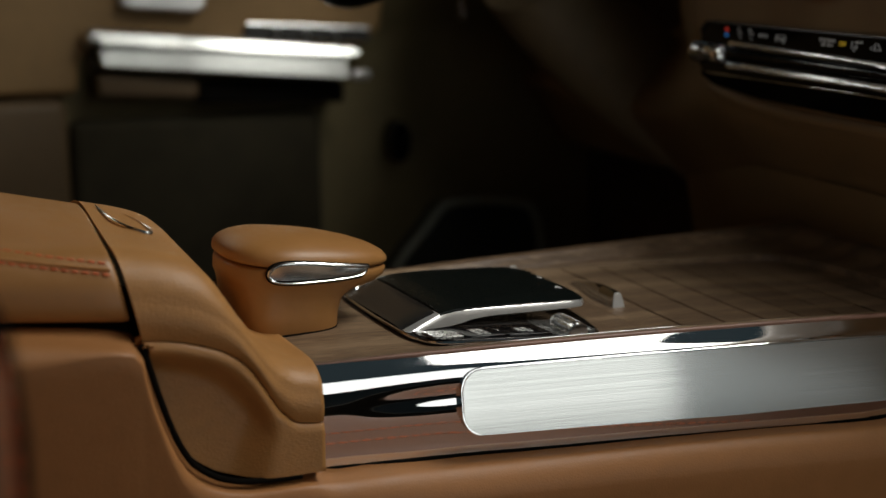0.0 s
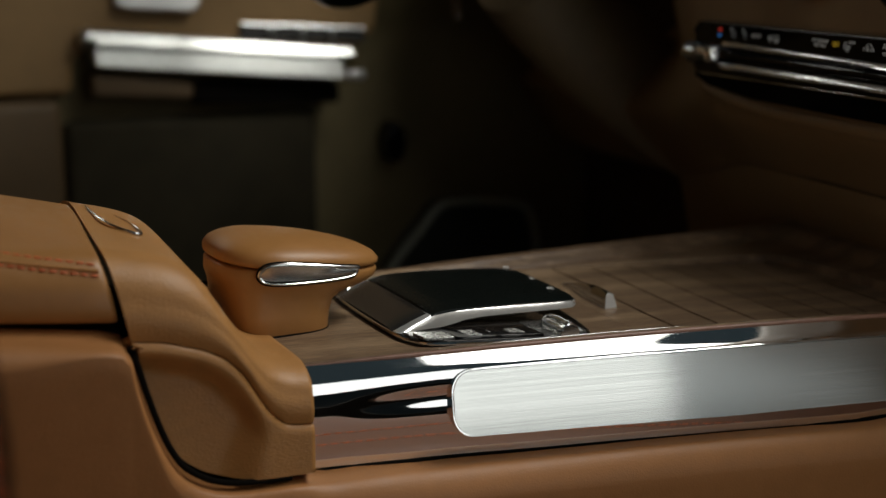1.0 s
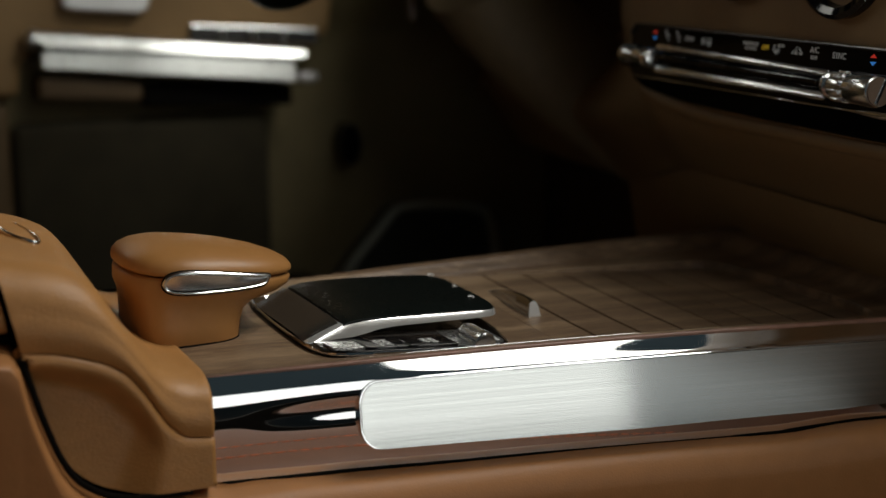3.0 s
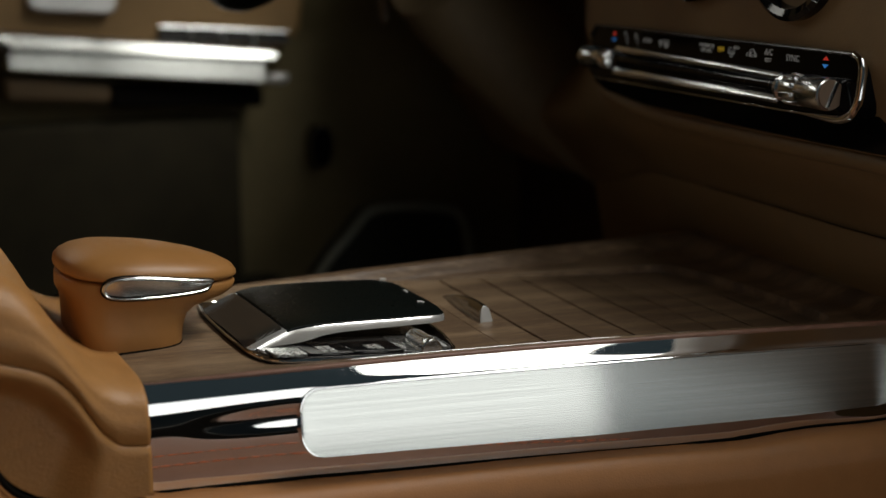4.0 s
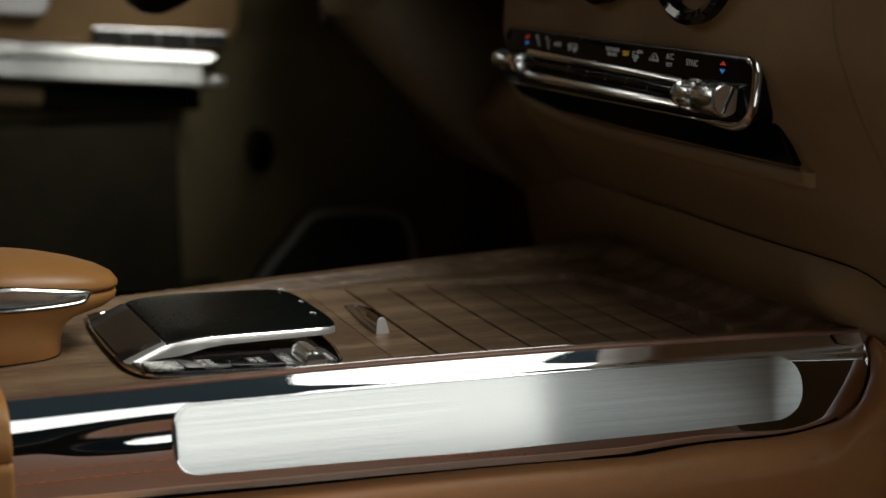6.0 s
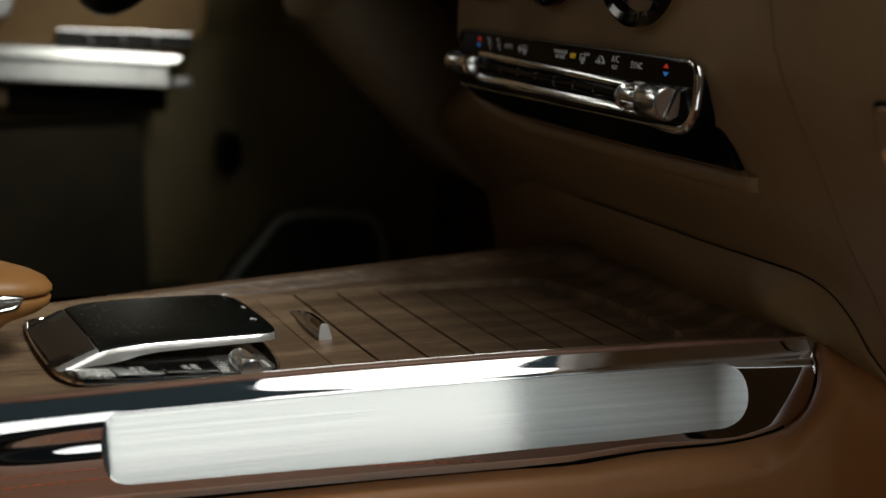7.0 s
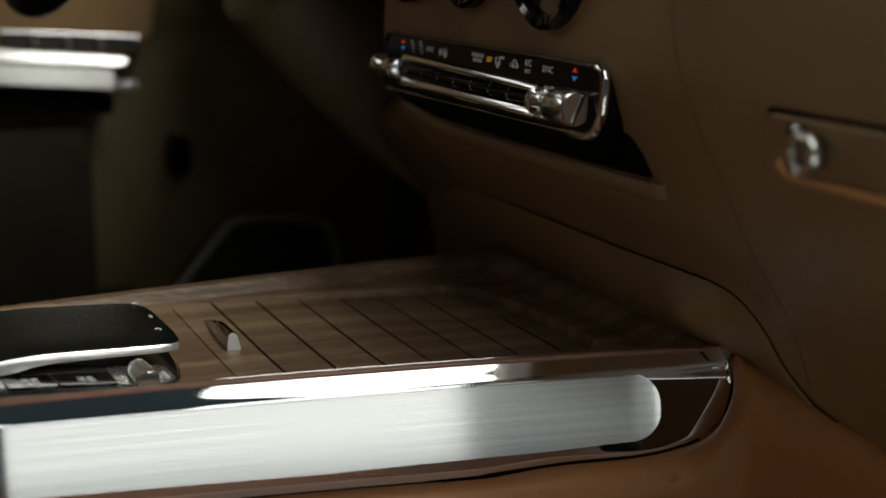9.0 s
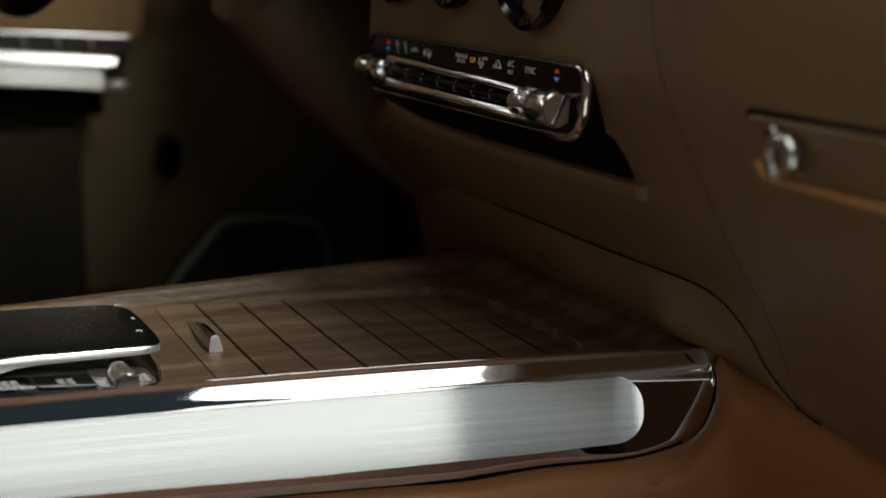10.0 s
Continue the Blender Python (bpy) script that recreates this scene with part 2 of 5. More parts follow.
SOFT_BLACK = material("soft_touch_black", (0.005, 0.007, 0.0065), 0.30, spread=0.1, scale=40, bump=0.02, grain=3000, specular=0.05)
BLADE = material("soft_satin_metal", (0.72, 0.74, 0.71), 0.28, 1.0, spread=0.03, scale=40, rough_spread=0.02)
ARM = material("pearl_silver", (0.78, 0.78, 0.77), 0.3, 0.45, spread=0.02, scale=40, rough_spread=0.03)
ARM_CHROME = material("satin_arm_metal", (0.80, 0.81, 0.80), 0.24, 0.7, spread=0.02, scale=40, rough_spread=0.03)
# the pull's chrome, its dark reflections put into the colour
PULL_CHROME = material("darkened_pull_chrome", (0.42, 0.42, 0.42), 0.08, 1.0, spread=0.03, rough_spread=0.02)
SHOULDER = material("gloss_graphite", (0.016, 0.015, 0.015), 0.16, 0.0, spread=0.1, scale=40, specular=0.35)
DARK_CHROME = material("dark_chrome", (0.30, 0.29, 0.29), 0.12, 1.0, spread=0.03, rough_spread=0.02)
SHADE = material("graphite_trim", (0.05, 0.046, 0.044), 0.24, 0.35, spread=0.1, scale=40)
# matt brown painted in place of the knob end's reflection
KNOB_END = material("reflected_brown", (0.17, 0.115, 0.08), 0.5, 0.0, spread=0.08, scale=80)
PLASTIC = material("dark_plastic", (0.02, 0.018, 0.016), 0.55, spread=0.15, scale=40)
CARPET = material("dark_brown_carpet", (0.075, 0.048, 0.030), 0.95, spread=0.3, scale=60, bump=0.6, grain=700)
PALE_TRIM = material("pale_grey_trim", (0.50, 0.54, 0.46), 0.4, spread=0.06, scale=30)
GRILLE = material("speaker_mesh", (0.05, 0.056, 0.048), 0.5, 0.3, spread=0.2, scale=80)
LINING = material("roof_lining", (0.16, 0.1, 0.055), 0.9, spread=0.08, scale=30, bump=0.2, grain=900)
STUDIO = material("studio_floor", (0.06, 0.06, 0.06), 0.7, spread=0.15, scale=3)
# prints carry a faint glow of their own to look brighter
WHITE_INK = material("white_print", (0.68, 0.68, 0.66), 0.5, emit=0.07)
YELLOW_INK = material("amber_print", (0.85, 0.55, 0.04), 0.5, emit=0.22)
RED_INK = material("red_print", (0.8, 0.05, 0.03), 0.5, emit=0.25)
BLUE_INK = material("blue_print", (0.05, 0.28, 0.8), 0.5, emit=0.25)

# ---- the cabin's shell ----
def wall(name, bm, mat, label, category="wall"):
    return tagged(part(name, bm, mat, None, "", smooth=False), label, category, kind="structure")


wall("ground", box(-4, 4, -5, 3.5, -0.86, -0.8), STUDIO, "dark grey studio floor under the car", "ground")
wall("floor", box(-1.25, 0.98, -0.66, 0.99, -0.40, -0.36), CARPET, "dark brown carpet on the car's floor", "floor")
# unseen roof; its near and front edges shape the soft boxes' light
wall("ceiling", box(-1.25, 0.36, -0.16, 0.99, 0.80, 0.84), LINING, "unseen tan roof lining, cut short to let lamp light in", "ceiling")
wall("wall_north", box(-1.25, 0.98, 0.99, 1.05, -0.40, 0.42), LINING, "far side of the cabin under the window")
wall("roof_rail_north", box(-1.25, 0.36, 0.99, 1.05, 0.76, 0.84), LINING, "roof rail over the far window")
wall("pillar_north", box(-1.25, -0.70, 0.99, 1.05, 0.42, 0.76), LINING, "trimmed pillar behind the far window")
wall("wall_west", box(-1.31, -1.25, -0.72, 1.05, -0.40, 0.82), LINING, "rear end of the cabin")
wall("wall_east", box(0.98, 1.04, -0.72, 1.05, -0.40, 0.44), PLASTIC, "bulkhead ahead of the dashboard")
wall("sill_south", box(-1.25, 0.98, -0.72, -0.66, -0.50, -0.28, 0.012), PLASTIC, "dark sill under the open door")
wall("roof_rail_south", box(-1.25, 0.36, -0.225, -0.16, 0.76, 0.84, 0.012), LINING, "unseen roof rail, set inboard to clear the soft boxes")
wall("pillar_rear", box(-1.25, -0.80, -0.72, -0.66, -0.28, 0.70), LINING, "trimmed pillar behind the open door")
wall("pillar_front", box(0.62, 0.98, -0.72, -0.66, -0.28, 0.44), PLASTIC, "dark pillar ahead of the open door")

# added out of view so the rail's end mirrors brown
wall("rail_mirror_panel", box(0.45, 0.98, -0.66, -0.635, -0.36, -0.09, 0.008), LEATHER_DASH, "unseen brown panel added for the rail to reflect")

# ---- the centre console ----
CENTRE = 0.102


def edge_y(x):
    """The passenger-side edge of the console's top."""
    return 0.005 - 0.02 * x - 0.235 * x * x if x > -0.03 else 0.0053


def far_y(x):
    return 0.197 + 0.13 * x - 0.045 * x * x


def bed_z(x):
    """The bed of the wooden top, which dips between the armrest and the dashboard."""
    z = -0.0105 * smooth_step(0.03, 0.19, x)
    return z + 0.0075 * smooth_step(0.447, 0.468, x)


RECESS = (0.2203, 0.0040, 0.014)


def well_end(y):
    """Where the bowed end of the well stands towards the dashboard."""
    return 0.4293 - 1.05 * (y - 0.075) ** 2


def well_far(x):
    """The far edge of the well."""
    return 0.2088 - 0.105 * (x - 0.2324)


def skew(y):
    """The slats lean a little, to fit how their joints look from the camera."""
    return 0.027 * (y - 0.21)


def recess_depth(x, y):
    """How far the well of the roller cover is sunk at a place."""
    x0, y0, r = RECESS
    x1, y1 = well_end(y), well_far(x)
    dx, dy = max(x0 + skew(y) + r - x, x - x1 + r, 0), max(y0 + r - y, y - y1 + r, 0)
    inside = r - math.hypot(dx, dy)
    return smooth_step(-0.0004, 0.0012, inside)


def far_lift(x, y):
    """The bed climbs a little towards the driver at the armrest's end."""
    return 0.0022 * smooth_step(0.05, 0.20, y) * smooth_step(0.05, 0.15, x) * (1 - smooth_step(0.20, 0.44, x))


console = thing("centre_console", (0.2, CENTRE, -0.36), "tan leather centre console with walnut top and chrome rail", "console")

xs = sorted(set([round(-0.03 + 0.0025 * i, 5) for i in range(203)] + [round(0.2115 + 0.0006 * i, 5) for i in range(17)] + [round(0.4080 + 0.0006 * i, 5) for i in range(37)]))
rows = []
for x in xs:
    a, b, bed = edge_y(x), far_y(x), bed_z(x)
    ys = [a, a + 0.0008, a + 0.0035, a + 0.006, a + 0.009, a + 0.0125, a + 0.016]
    inner0, edge = a + 0.019, well_far(x)
    ys += [inner0 + (edge - 0.0022 - inner0) * k / 84 for k in range(85)]
    ys += [edge - 0.0012, edge - 0.0008, edge - 0.0004, edge, edge + 0.0004]
    ys += [edge + 0.0010 + (b - 0.001 - edge - 0.0010) * k / 11 for k in range(12)] + [b]
    row = []
    for y in ys:
        rise = 1 - smooth_step(0.0035, 0.016, y - a) + 1 - smooth_step(0.0085, 0.0155, b - y)
        z = bed * (1 - min(rise, 1)) + far_lift(x, y) * (1 - min(rise, 1)) - (0.0055 + 0.003 * smooth_step(0.30, 0.43, x)) * recess_depth(x, y)
        if y - a < 0.0005 or b - y < 0.0005:
            z -= 0.0012
        row.append((x, y, z))
    rows.append(row)
part("wooden_top", slab(rows, (0, 0, -0.012)), WALNUT, console, "dished open-pored walnut veneer top", angle=50)


def integrate(slopes, step=0.00025, low=-0.076):
    """A table of (height, offset) from a table of (height, slope), downwards from the top."""
    z, y, out = 0.002, 0.0, [(0.002, 0.0)]
    while z > low:
        z -= step
        y -= step * (curve_at(slopes, z) if z < 0 else 0.0)
        out.append((z, y))
    return out[::-1]


# the rail's bulging section: slope against height
ROUND = integrate([(-0.070, -0.30), (-0.062, -0.17), (-0.056, -0.15), (-0.048, -0.14), (-0.041, -0.13), (-0.030, -0.105), (-0.0235, -0.045), (-0.0169, 0.040), (-0.0133, 0.13), (-0.0098, 0.25), (-0.0084, 0.50), (-0.0072, 0.68), (-0.001, 0.72), (0.0, 0.8)])


def face_y(x):
    return 0.0019 - 0.1376 * (x - 0.08) - 0.12 * (x - 0.08) * (x - 0.42)


RAIL_FOOT = [(0.0, -0.0570), (0.0743, -0.0590), (0.1401, -0.0606), (0.2429, -0.0616), (0.30, -0.0623), (0.3358, -0.0618), (0.3522, -0.0605), (0.3850, -0.0582), (0.3999, -0.0575), (0.4150, -0.0567), (0.4304, -0.0549), (0.4458, -0.0507), (0.4533, -0.0465), (0.4607, -0.0393), (0.4641, -0.0300), (0.4651, -0.0213), (0.4658, -0.0125), (0.4660, -0.0030)]


def rail_surface(x, z):
    """The rail's face: bulging, hollowed towards the plate, and upright at the dashboard's end."""
    y = curve_at(ROUND, z)
    y += (face_y(x) - edge_y(x)) * smooth_step(0.06, 0.12, x) * smooth_step(0.0, 0.019, -z)
    y += 0.0014 * smooth_step(0.008, 0.074, x) * (1 - smooth_step(0.085, 0.10, x)) * math.exp(-((z + 0.0245) / 0.0055) ** 2)
    y += edge_y(x) - 0.0004
    upright = face_y(x) - max(0.0, x - 0.407) ** 2 - 0.0074
    return y + (upright - y) * smooth_step(0.37, 0.425, x) * smooth_step(0.0115, 0.0150, -z)


rows = []
for i in range(141):
    x = 0.0005 + 0.4655 * (1 - (1 - i / 140) ** 1.6)
    low = curve_at(RAIL_FOOT, x)
    row = [(x, edge_y(x) + 0.0006, -0.0035)]
    for k in range(61):
        z = -0.0006 + (low + 0.0006) * k / 60
        near_rim = max(0.0, 1 - (z - low) / 0.0035) if x > 0.33 else 0.0
        row.append((x - 0.0024 * smooth_step(0.44, 0.466, x) * smooth_step(-0.015, 0.0, z), rail_surface(x, z) + 0.0004 * near_rim ** 2, z))
    rows.append(row)
rail = part("side_rail", slab(rows, (0, 0.010, -0.0008)), CHROME, console, "polished chrome side rail", angle=50)


def insert_span(x, x0, x1, top, low):
    """The upper and lower edge of the brushed plate at a place along it."""
    left, right, half = 0.0120, 0.0160, (top - low) / 2 - 0.0004
    cut = 0.0
    if x < x0 + left:
        cut = 0.0140 * (1 - (1 - min(1.0, (x0 + left - x) / left) ** 2.2) ** (1 / 2.2))
    if x > x1 - right:
        cut = half * (1 - (1 - min(1.0, (x - x1 + right) / right) ** 2.2) ** (1 / 2.2))
    return top - cut, low + cut


def insert_sheet(grow, lift, count=120):
    x0, x1 = 0.0800 - grow, 0.4243 + grow
    rows = []
    for i in range(count + 1):
        w = i / count
        w = 0.5 - 0.5 * math.cos(math.pi * w)
        x = x0 + (x1 - x0) * w
        top, low = insert_span(x, x0, x1, -0.0108 + grow, curve_at([(0.08, -0.0462), (0.24, -0.0490), (0.36, -0.0478), (0.424, -0.0455)], x) - grow)
        rows.append([(x, face_y(x) - 6.0 * max(0.0, x - 0.4070) ** 2 - lift - 0.0084 + 0.145 * (z + 0.0112) - 0.0004 * (1 - (k / 8 - 1) ** 2) * ((top - low) / 0.036) ** 2, z) for k, z in [(k, top + (low - top) * k / 16) for k in range(17)]])
    return rows


part("plate_rim", slab(insert_sheet(0.0005, 0.0), (0, 0.008, 0)), CHROME, rail, "polished rim round the brushed plate", angle=30)
part("brushed_plate", slab(insert_sheet(0.0, 0.0012), (0, 0.0035, 0)), BRUSHED, rail, "brushed aluminium plate let into the rail", angle=45)

# the leather sweep between the armrest and the top, and the fascia under it
SWEEP = [(-0.0995, 0.0778), (-0.0898, 0.0755), (-0.0798, 0.0732), (-0.0700, 0.0700), (-0.0610, 0.0652), (-0.0538, 0.0580), (-0.0475, 0.0480), (-0.0385, 0.0312), (-0.0295, 0.0170), (-0.0210, 0.0084), (-0.0110, 0.0036), (-0.0005, 0.0022)]
SEAM = [(-0.0940, 0.0262), (-0.079, 0.0244), (-0.0656, 0.0209), (-0.0540, 0.0168), (-0.0440, 0.0104), (-0.0366, 0.0020), (-0.0318, -0.0055), (-0.0255, -0.0160), (-0.0200, -0.0222), (-0.0150, -0.0258), (-0.0075, -0.0272), (-0.0005, -0.0275)]
GAP_LINE = [(-0.0912, 0.0240), (-0.0895, 0.0130), (-0.0860, 0.0000), (-0.0815, -0.0145), (-0.0762, -0.0282), (-0.0690, -0.0400), (-0.0579, -0.0482), (-0.0480, -0.0518), (-0.0385, -0.0533), (-0.0250, -0.0540), (-0.0120, -0.0540), (-0.0005, -0.0538)]
top_line = [Vector((p[0], 0, p[1])) for p in resample([(a, b, 0) for a, b in SWEEP], 60)]
low_line = [Vector((p[0], 0, p[1])) for p in resample([(a, b, 0) for a, b in SEAM], 60)]
rows = []
for i, (a, b) in enumerate(zip(top_line, low_line)):
    # over the crown from the far side, down the face towards the passenger
    depth = max(a.z - b.z, 0.004)
    roll = min(0.024, 0.45 * depth)
    row = []
    for k in range(13):
        y = 0.208 - (0.208 - 0.014) * k / 12
        drop = (0.08 * max(0.0, 0.1 - y) + 0.25 * max(0.0, y - 0.12)) * smooth_step(0.004, 0.06, a.z)
        row.append((a.x - 0.045 * max(0.0, 0.1 - y) * (1 - smooth_step(0, 22, i)), y, a.z - drop))
    z0 = row[-1][2]
    for k in range(1, 11):
        w = radians(90 * k / 10)
        row.append((None, 0.014 - 0.0255 * math.sin(w), z0 - roll * (1 - math.cos(w))))
    for k in range(1, 11):
        f = k / 10
        row.append((None, -0.0115 - 0.0018 * math.sin(math.pi * f), z0 - roll + (b.z - z0 + roll) * f))
    x0 = row[12][0]
    row = [(x0 + (b.x - x0) * min(1.0, max(0.0, (z0 - z) / (z0 - b.z))) if x is None else x, y, z) for x, y, z in row]
    row.append((b.x, -0.0090, b.z - 0.0004))
    rows.append(row)
# the edge towards the lid turns in
rows.insert(0, [(x + 0.001, y + (0.004 if y < 0.02 else 0), z - 0.004) for x, y, z in rows[0]])
sweep = part("leather_sweep", sheet(rows), LEATHER, console, "grained tan leather sweep up to the armrest", angle=60)
mod = sweep.modifiers.new("thick", "SOLIDIFY")
mod.thickness, mod.offset = 0.004, -1

upper = resample([(a, -0.0118, b - 0.0008) for a, b in SEAM], 56)
lower = resample([(a, -0.0118, b) for a, b in GAP_LINE], 56)
rows = []
for i, (a, b) in enumerate(zip(upper, lower)):
    along = i / 55
    row = [(a.x, -0.0085, a.z + 0.0002)]
    for k in range(25):
        f = k / 24
        p = a.lerp(b, f)
        span = (a - b).length
        d = f * span
        hollow = 0.0095 * smooth_step(0.004, 0.017, d) * (1 - smooth_step(0.62, 0.80, along))
        lip = -0.0016 * math.sin(min(1.0, d / 0.004) * math.pi / 2)
        row.append((p.x, p.y + hollow + lip, p.z))
    row.append((b.x, -0.0006, b.z - 0.0006))
    rows.append(row)
fascia = part("fascia", sheet(rows), LEATHER, console, "hollowed grained leather fascia under the sweep", angle=60)
mod = fascia.modifiers.new("thick", "SOLIDIFY")
mod.thickness, mod.offset = 0.003, -1
part("rail_end", prism([(-0.0004, edge_y(0) + curve_at(ROUND, z) * 0.97, z) for z in (-0.001, -0.004, -0.008, -0.0125, -0.018, -0.024, -0.03, -0.04, -0.05, -0.0535)] + [(-0.0004, 0.012, -0.0535), (-0.0004, 0.012, -0.002)], (0.0008, 0, 0)), GAP, console, "dark joint at the rail's end", smooth=False)
part("core", prism([(-0.0945, 0.03, 0.033), (-0.05, 0.03, 0.005), (-0.02, 0.03, -0.01), (0.47, 0.03, -0.017), (0.47, 0.03, -0.33), (-0.0945, 0.03, -0.33)], (0, 0.14, 0)), GAP, console, "dark inside of the console", smooth=False)
part("core_face", prism([(-0.098, 0.012, 0.05), (-0.092, 0.012, 0.02), (-0.05, 0.012, 0.003), (-0.01, 0.012, -0.006), (0.0, 0.012, -0.016), (0.10, 0.012, -0.018), (0.10, 0.012, -0.15), (-0.098, 0.012, -0.15)], (0, 0.018, 0)), GAP, console, "dark inside of the console", smooth=False)

# the cognac leather skirt: a ledge under the rail that falls to the floor and flares into the dashboard
LEDGE = [(-0.60, -0.016, 0.0900), (-0.30, -0.016, 0.0520), (-0.16, -0.016, 0.0345), (-0.120, -0.016, 0.0295), (-0.1030, -0.016, 0.0265), (-0.0965, -0.016, 0.0220), (-0.0935, -0.016, 0.0080), (-0.0895, -0.016, -0.0080), (-0.0825, -0.016, -0.0280), (-0.0740, -0.016, -0.0440), (-0.0610, -0.016, -0.0535), (-0.0440, -0.016, -0.0580), (-0.0200, -0.016, -0.0588), (-0.006, -0.0150, -0.0598), (0.004, -0.0095, -0.0612), (0.03, -0.0055, -0.0618), (0.07, -0.0045, -0.0625), (0.14, -0.0104, -0.0634), (0.2429, -0.0231, -0.0641), (0.31, -0.0327, -0.0650), (0.3358, -0.0367, -0.0649), (0.3522, -0.0393, -0.0632), (0.3847, -0.0442, -0.0604), (0.3996, -0.0484, -0.0595), (0.4146, -0.0525, -0.0584), (0.4303, -0.0562, -0.0564), (0.4459, -0.0600, -0.0521), (0.4538, -0.0621, -0.0474), (0.4611, -0.0643, -0.0396), (0.4645, -0.0653, -0.0299), (0.4656, -0.0655, -0.0210), (0.4663, -0.0632, -0.0119), (0.4652, -0.0610, -0.0052), (0.4690, -0.0650, -0.0030), (0.4785, -0.0800, -0.0105), (0.4825, -0.1150, -0.0180), (0.4900, -0.1500, -0.0270), (0.5020, -0.2000, -0.0420), (0.5200, -0.2700, -0.0640)]
ledge = [p + Vector((0, 0, -0.0012 * smooth_step(-0.09, -0.06, p.x) * (1 - smooth_step(-0.03, 0.0, p.x)))) for p in resample(LEDGE, 170)]
ledge = [p - Vector((0, 0.0038 * smooth_step(0.0, 0.03, p.x) * (1 - smooth_step(0.36, 0.42, p.x)), -0.0004 * smooth_step(0.0, 0.05, p.x) * (1 - smooth_step(0.36, 0.42, p.x)))) for p in ledge]
# black strip that paints the shade between rail foot and skirt
rows = []
for k in range(81):
    x = 0.003 + 0.446 * k / 80
    z = curve_at(RAIL_FOOT, x)
    y = rail_surface(x, z)
    wide = 0.0010 * (1 - 0.9 * smooth_step(0.34, 0.43, x))
    rows.append([(x, y + 0.003, z + 0.0002), (x, y - 0.0003, z - 0.0006), (x, y - wide, z - 0.0014), (x, y - wide - 0.0002, z - 0.0040)])
part("veneer_edge", tube([(x, edge_y(x) - 0.0006, -0.0011 - 0.0006 * smooth_step(0.0, 0.08, x) * (1 - smooth_step(0.25, 0.45, x))) for x in [0.001 + 0.4625 * k / 110 for k in range(111)]], [0.0017 * (0.35 + 0.65 * smooth_step(0.0, 0.06, 0.001 + 0.466 * k / 110)) for k in range(111)], 10), VENEER_EDGE, console, "reddish rounded cut edge of the veneer")
part("rail_foot_shade", slab(rows, (0, 0.002, -0.002)), GAP, console, "thin black strip put in for the shade under the rail")
# black tube laid in the gap to darken it like shade
joint = [(-0.0945, -0.0125, 0.0240)] + [(a - 0.0012, -0.0118, b - 0.0012) for a, b in GAP_LINE[1:-1]]
part("gap_shade_tube", tube(resample(joint, 90), 0.0017, 8), GAP, console, "black tube standing for the shade in the fascia's gap")


def skirt_y(x, z):
    """The skirt's face: it leans in towards the floor."""
    return edge_y(max(x, 0.0)) - 0.036 + 0.13 * (0.03 - z)


# where the skirt's face stands in plan, and how far its shoulder drops, from the rail's end on
bend = next(i for i, p in enumerate(ledge) if p.x > 0.42)
FILLET = [(0.0, 0.420, -0.0695), (0.1, 0.438, -0.0755), (0.2, 0.4535, -0.0850), (0.27, 0.4615, -0.0935), (0.36, 0.4680, -0.1070), (0.5, 0.4760, -0.1350), (0.7, 0.4870, -0.1850), (1.0, 0.5200, -0.2720)]
DROP = [(0.0, 0.018), (0.15, 0.022), (0.27, 0.032), (0.40, 0.030), (0.60, 0.018), (1.0, 0.008)]
rows = []
for i, p in enumerate(ledge):
    q = ledge[min(i + 1, len(ledge) - 1)] - ledge[max(i - 1, 0)]
    q.normalize()
    out = Vector((q.z, 0, -q.x))
    u = max(0.0, (i - bend) / (len(ledge) - 1 - bend))
    if i <= bend:
        r = (0.012 + 0.006 * smooth_step(-0.01, 0.05, p.x)) * (1 - 0.72 * smooth_step(-0.16, -0.106, p.x) * (1 - smooth_step(-0.088, -0.05, p.x)))
        foot_x, foot_y = p.x, skirt_y(p.x, p.z)
    else:
        out = out.lerp(Vector((0, 0, -1)), smooth_step(0.0, 0.12, u))
        r = curve_at(DROP, u)
        foot_x, foot_y = curve_at([(a, b) for a, b, c in FILLET], u), curve_at([(a, c) for a, b, c in FILLET], u)
    row = [p + Vector((0, 0.012, 0.004)), p + Vector((0, 0.006, 0.001))] if i <= bend else [p + Vector((0.004, 0.004, 0.004)), p + Vector((0.002, 0.002, 0.001))]
    if i <= bend:
        row = [p + Vector((-out.x * 0.004, 0.012, -out.z * 0.004)), p + Vector((-out.x * 0.001, 0.006, -out.z * 0.001))]
    for k in range(12):
        w = radians(90 * k / 11)
        c = p + out * (r * (1 - math.cos(w)))
        row.append(Vector((c.x + (foot_x - p.x) * math.sin(w), p.y + (foot_y - p.y) * math.sin(w), c.z)))
    last = row[-1].copy()
    for k in range(1, 15):
        f = k / 14
        z = last.z + (-0.35 - last.z) * f ** 1.4
        row.append(Vector((last.x, last.y + 0.13 * (last.z - z), z)))
    rows.append(row)
skirt = part("side_skirt", sheet(rows), LEATHER_SIDE, console, "smooth cognac leather skirt", angle=70)
mod = skirt.modifiers.new("thick", "SOLIDIFY")
mod.thickness, mod.offset = 0.003, -1
part("far_side", box(-0.60, 0.478, 0.196, 0.212, -0.35, -0.014, 0.004), LEATHER_SIDE, console, "far leather side of the console")

# ---- armrest ----
armrest = thing("armrest", (-0.3, CENTRE, 0.04), "tan leather armrest lid with orange double stitching, closed", "armrest")
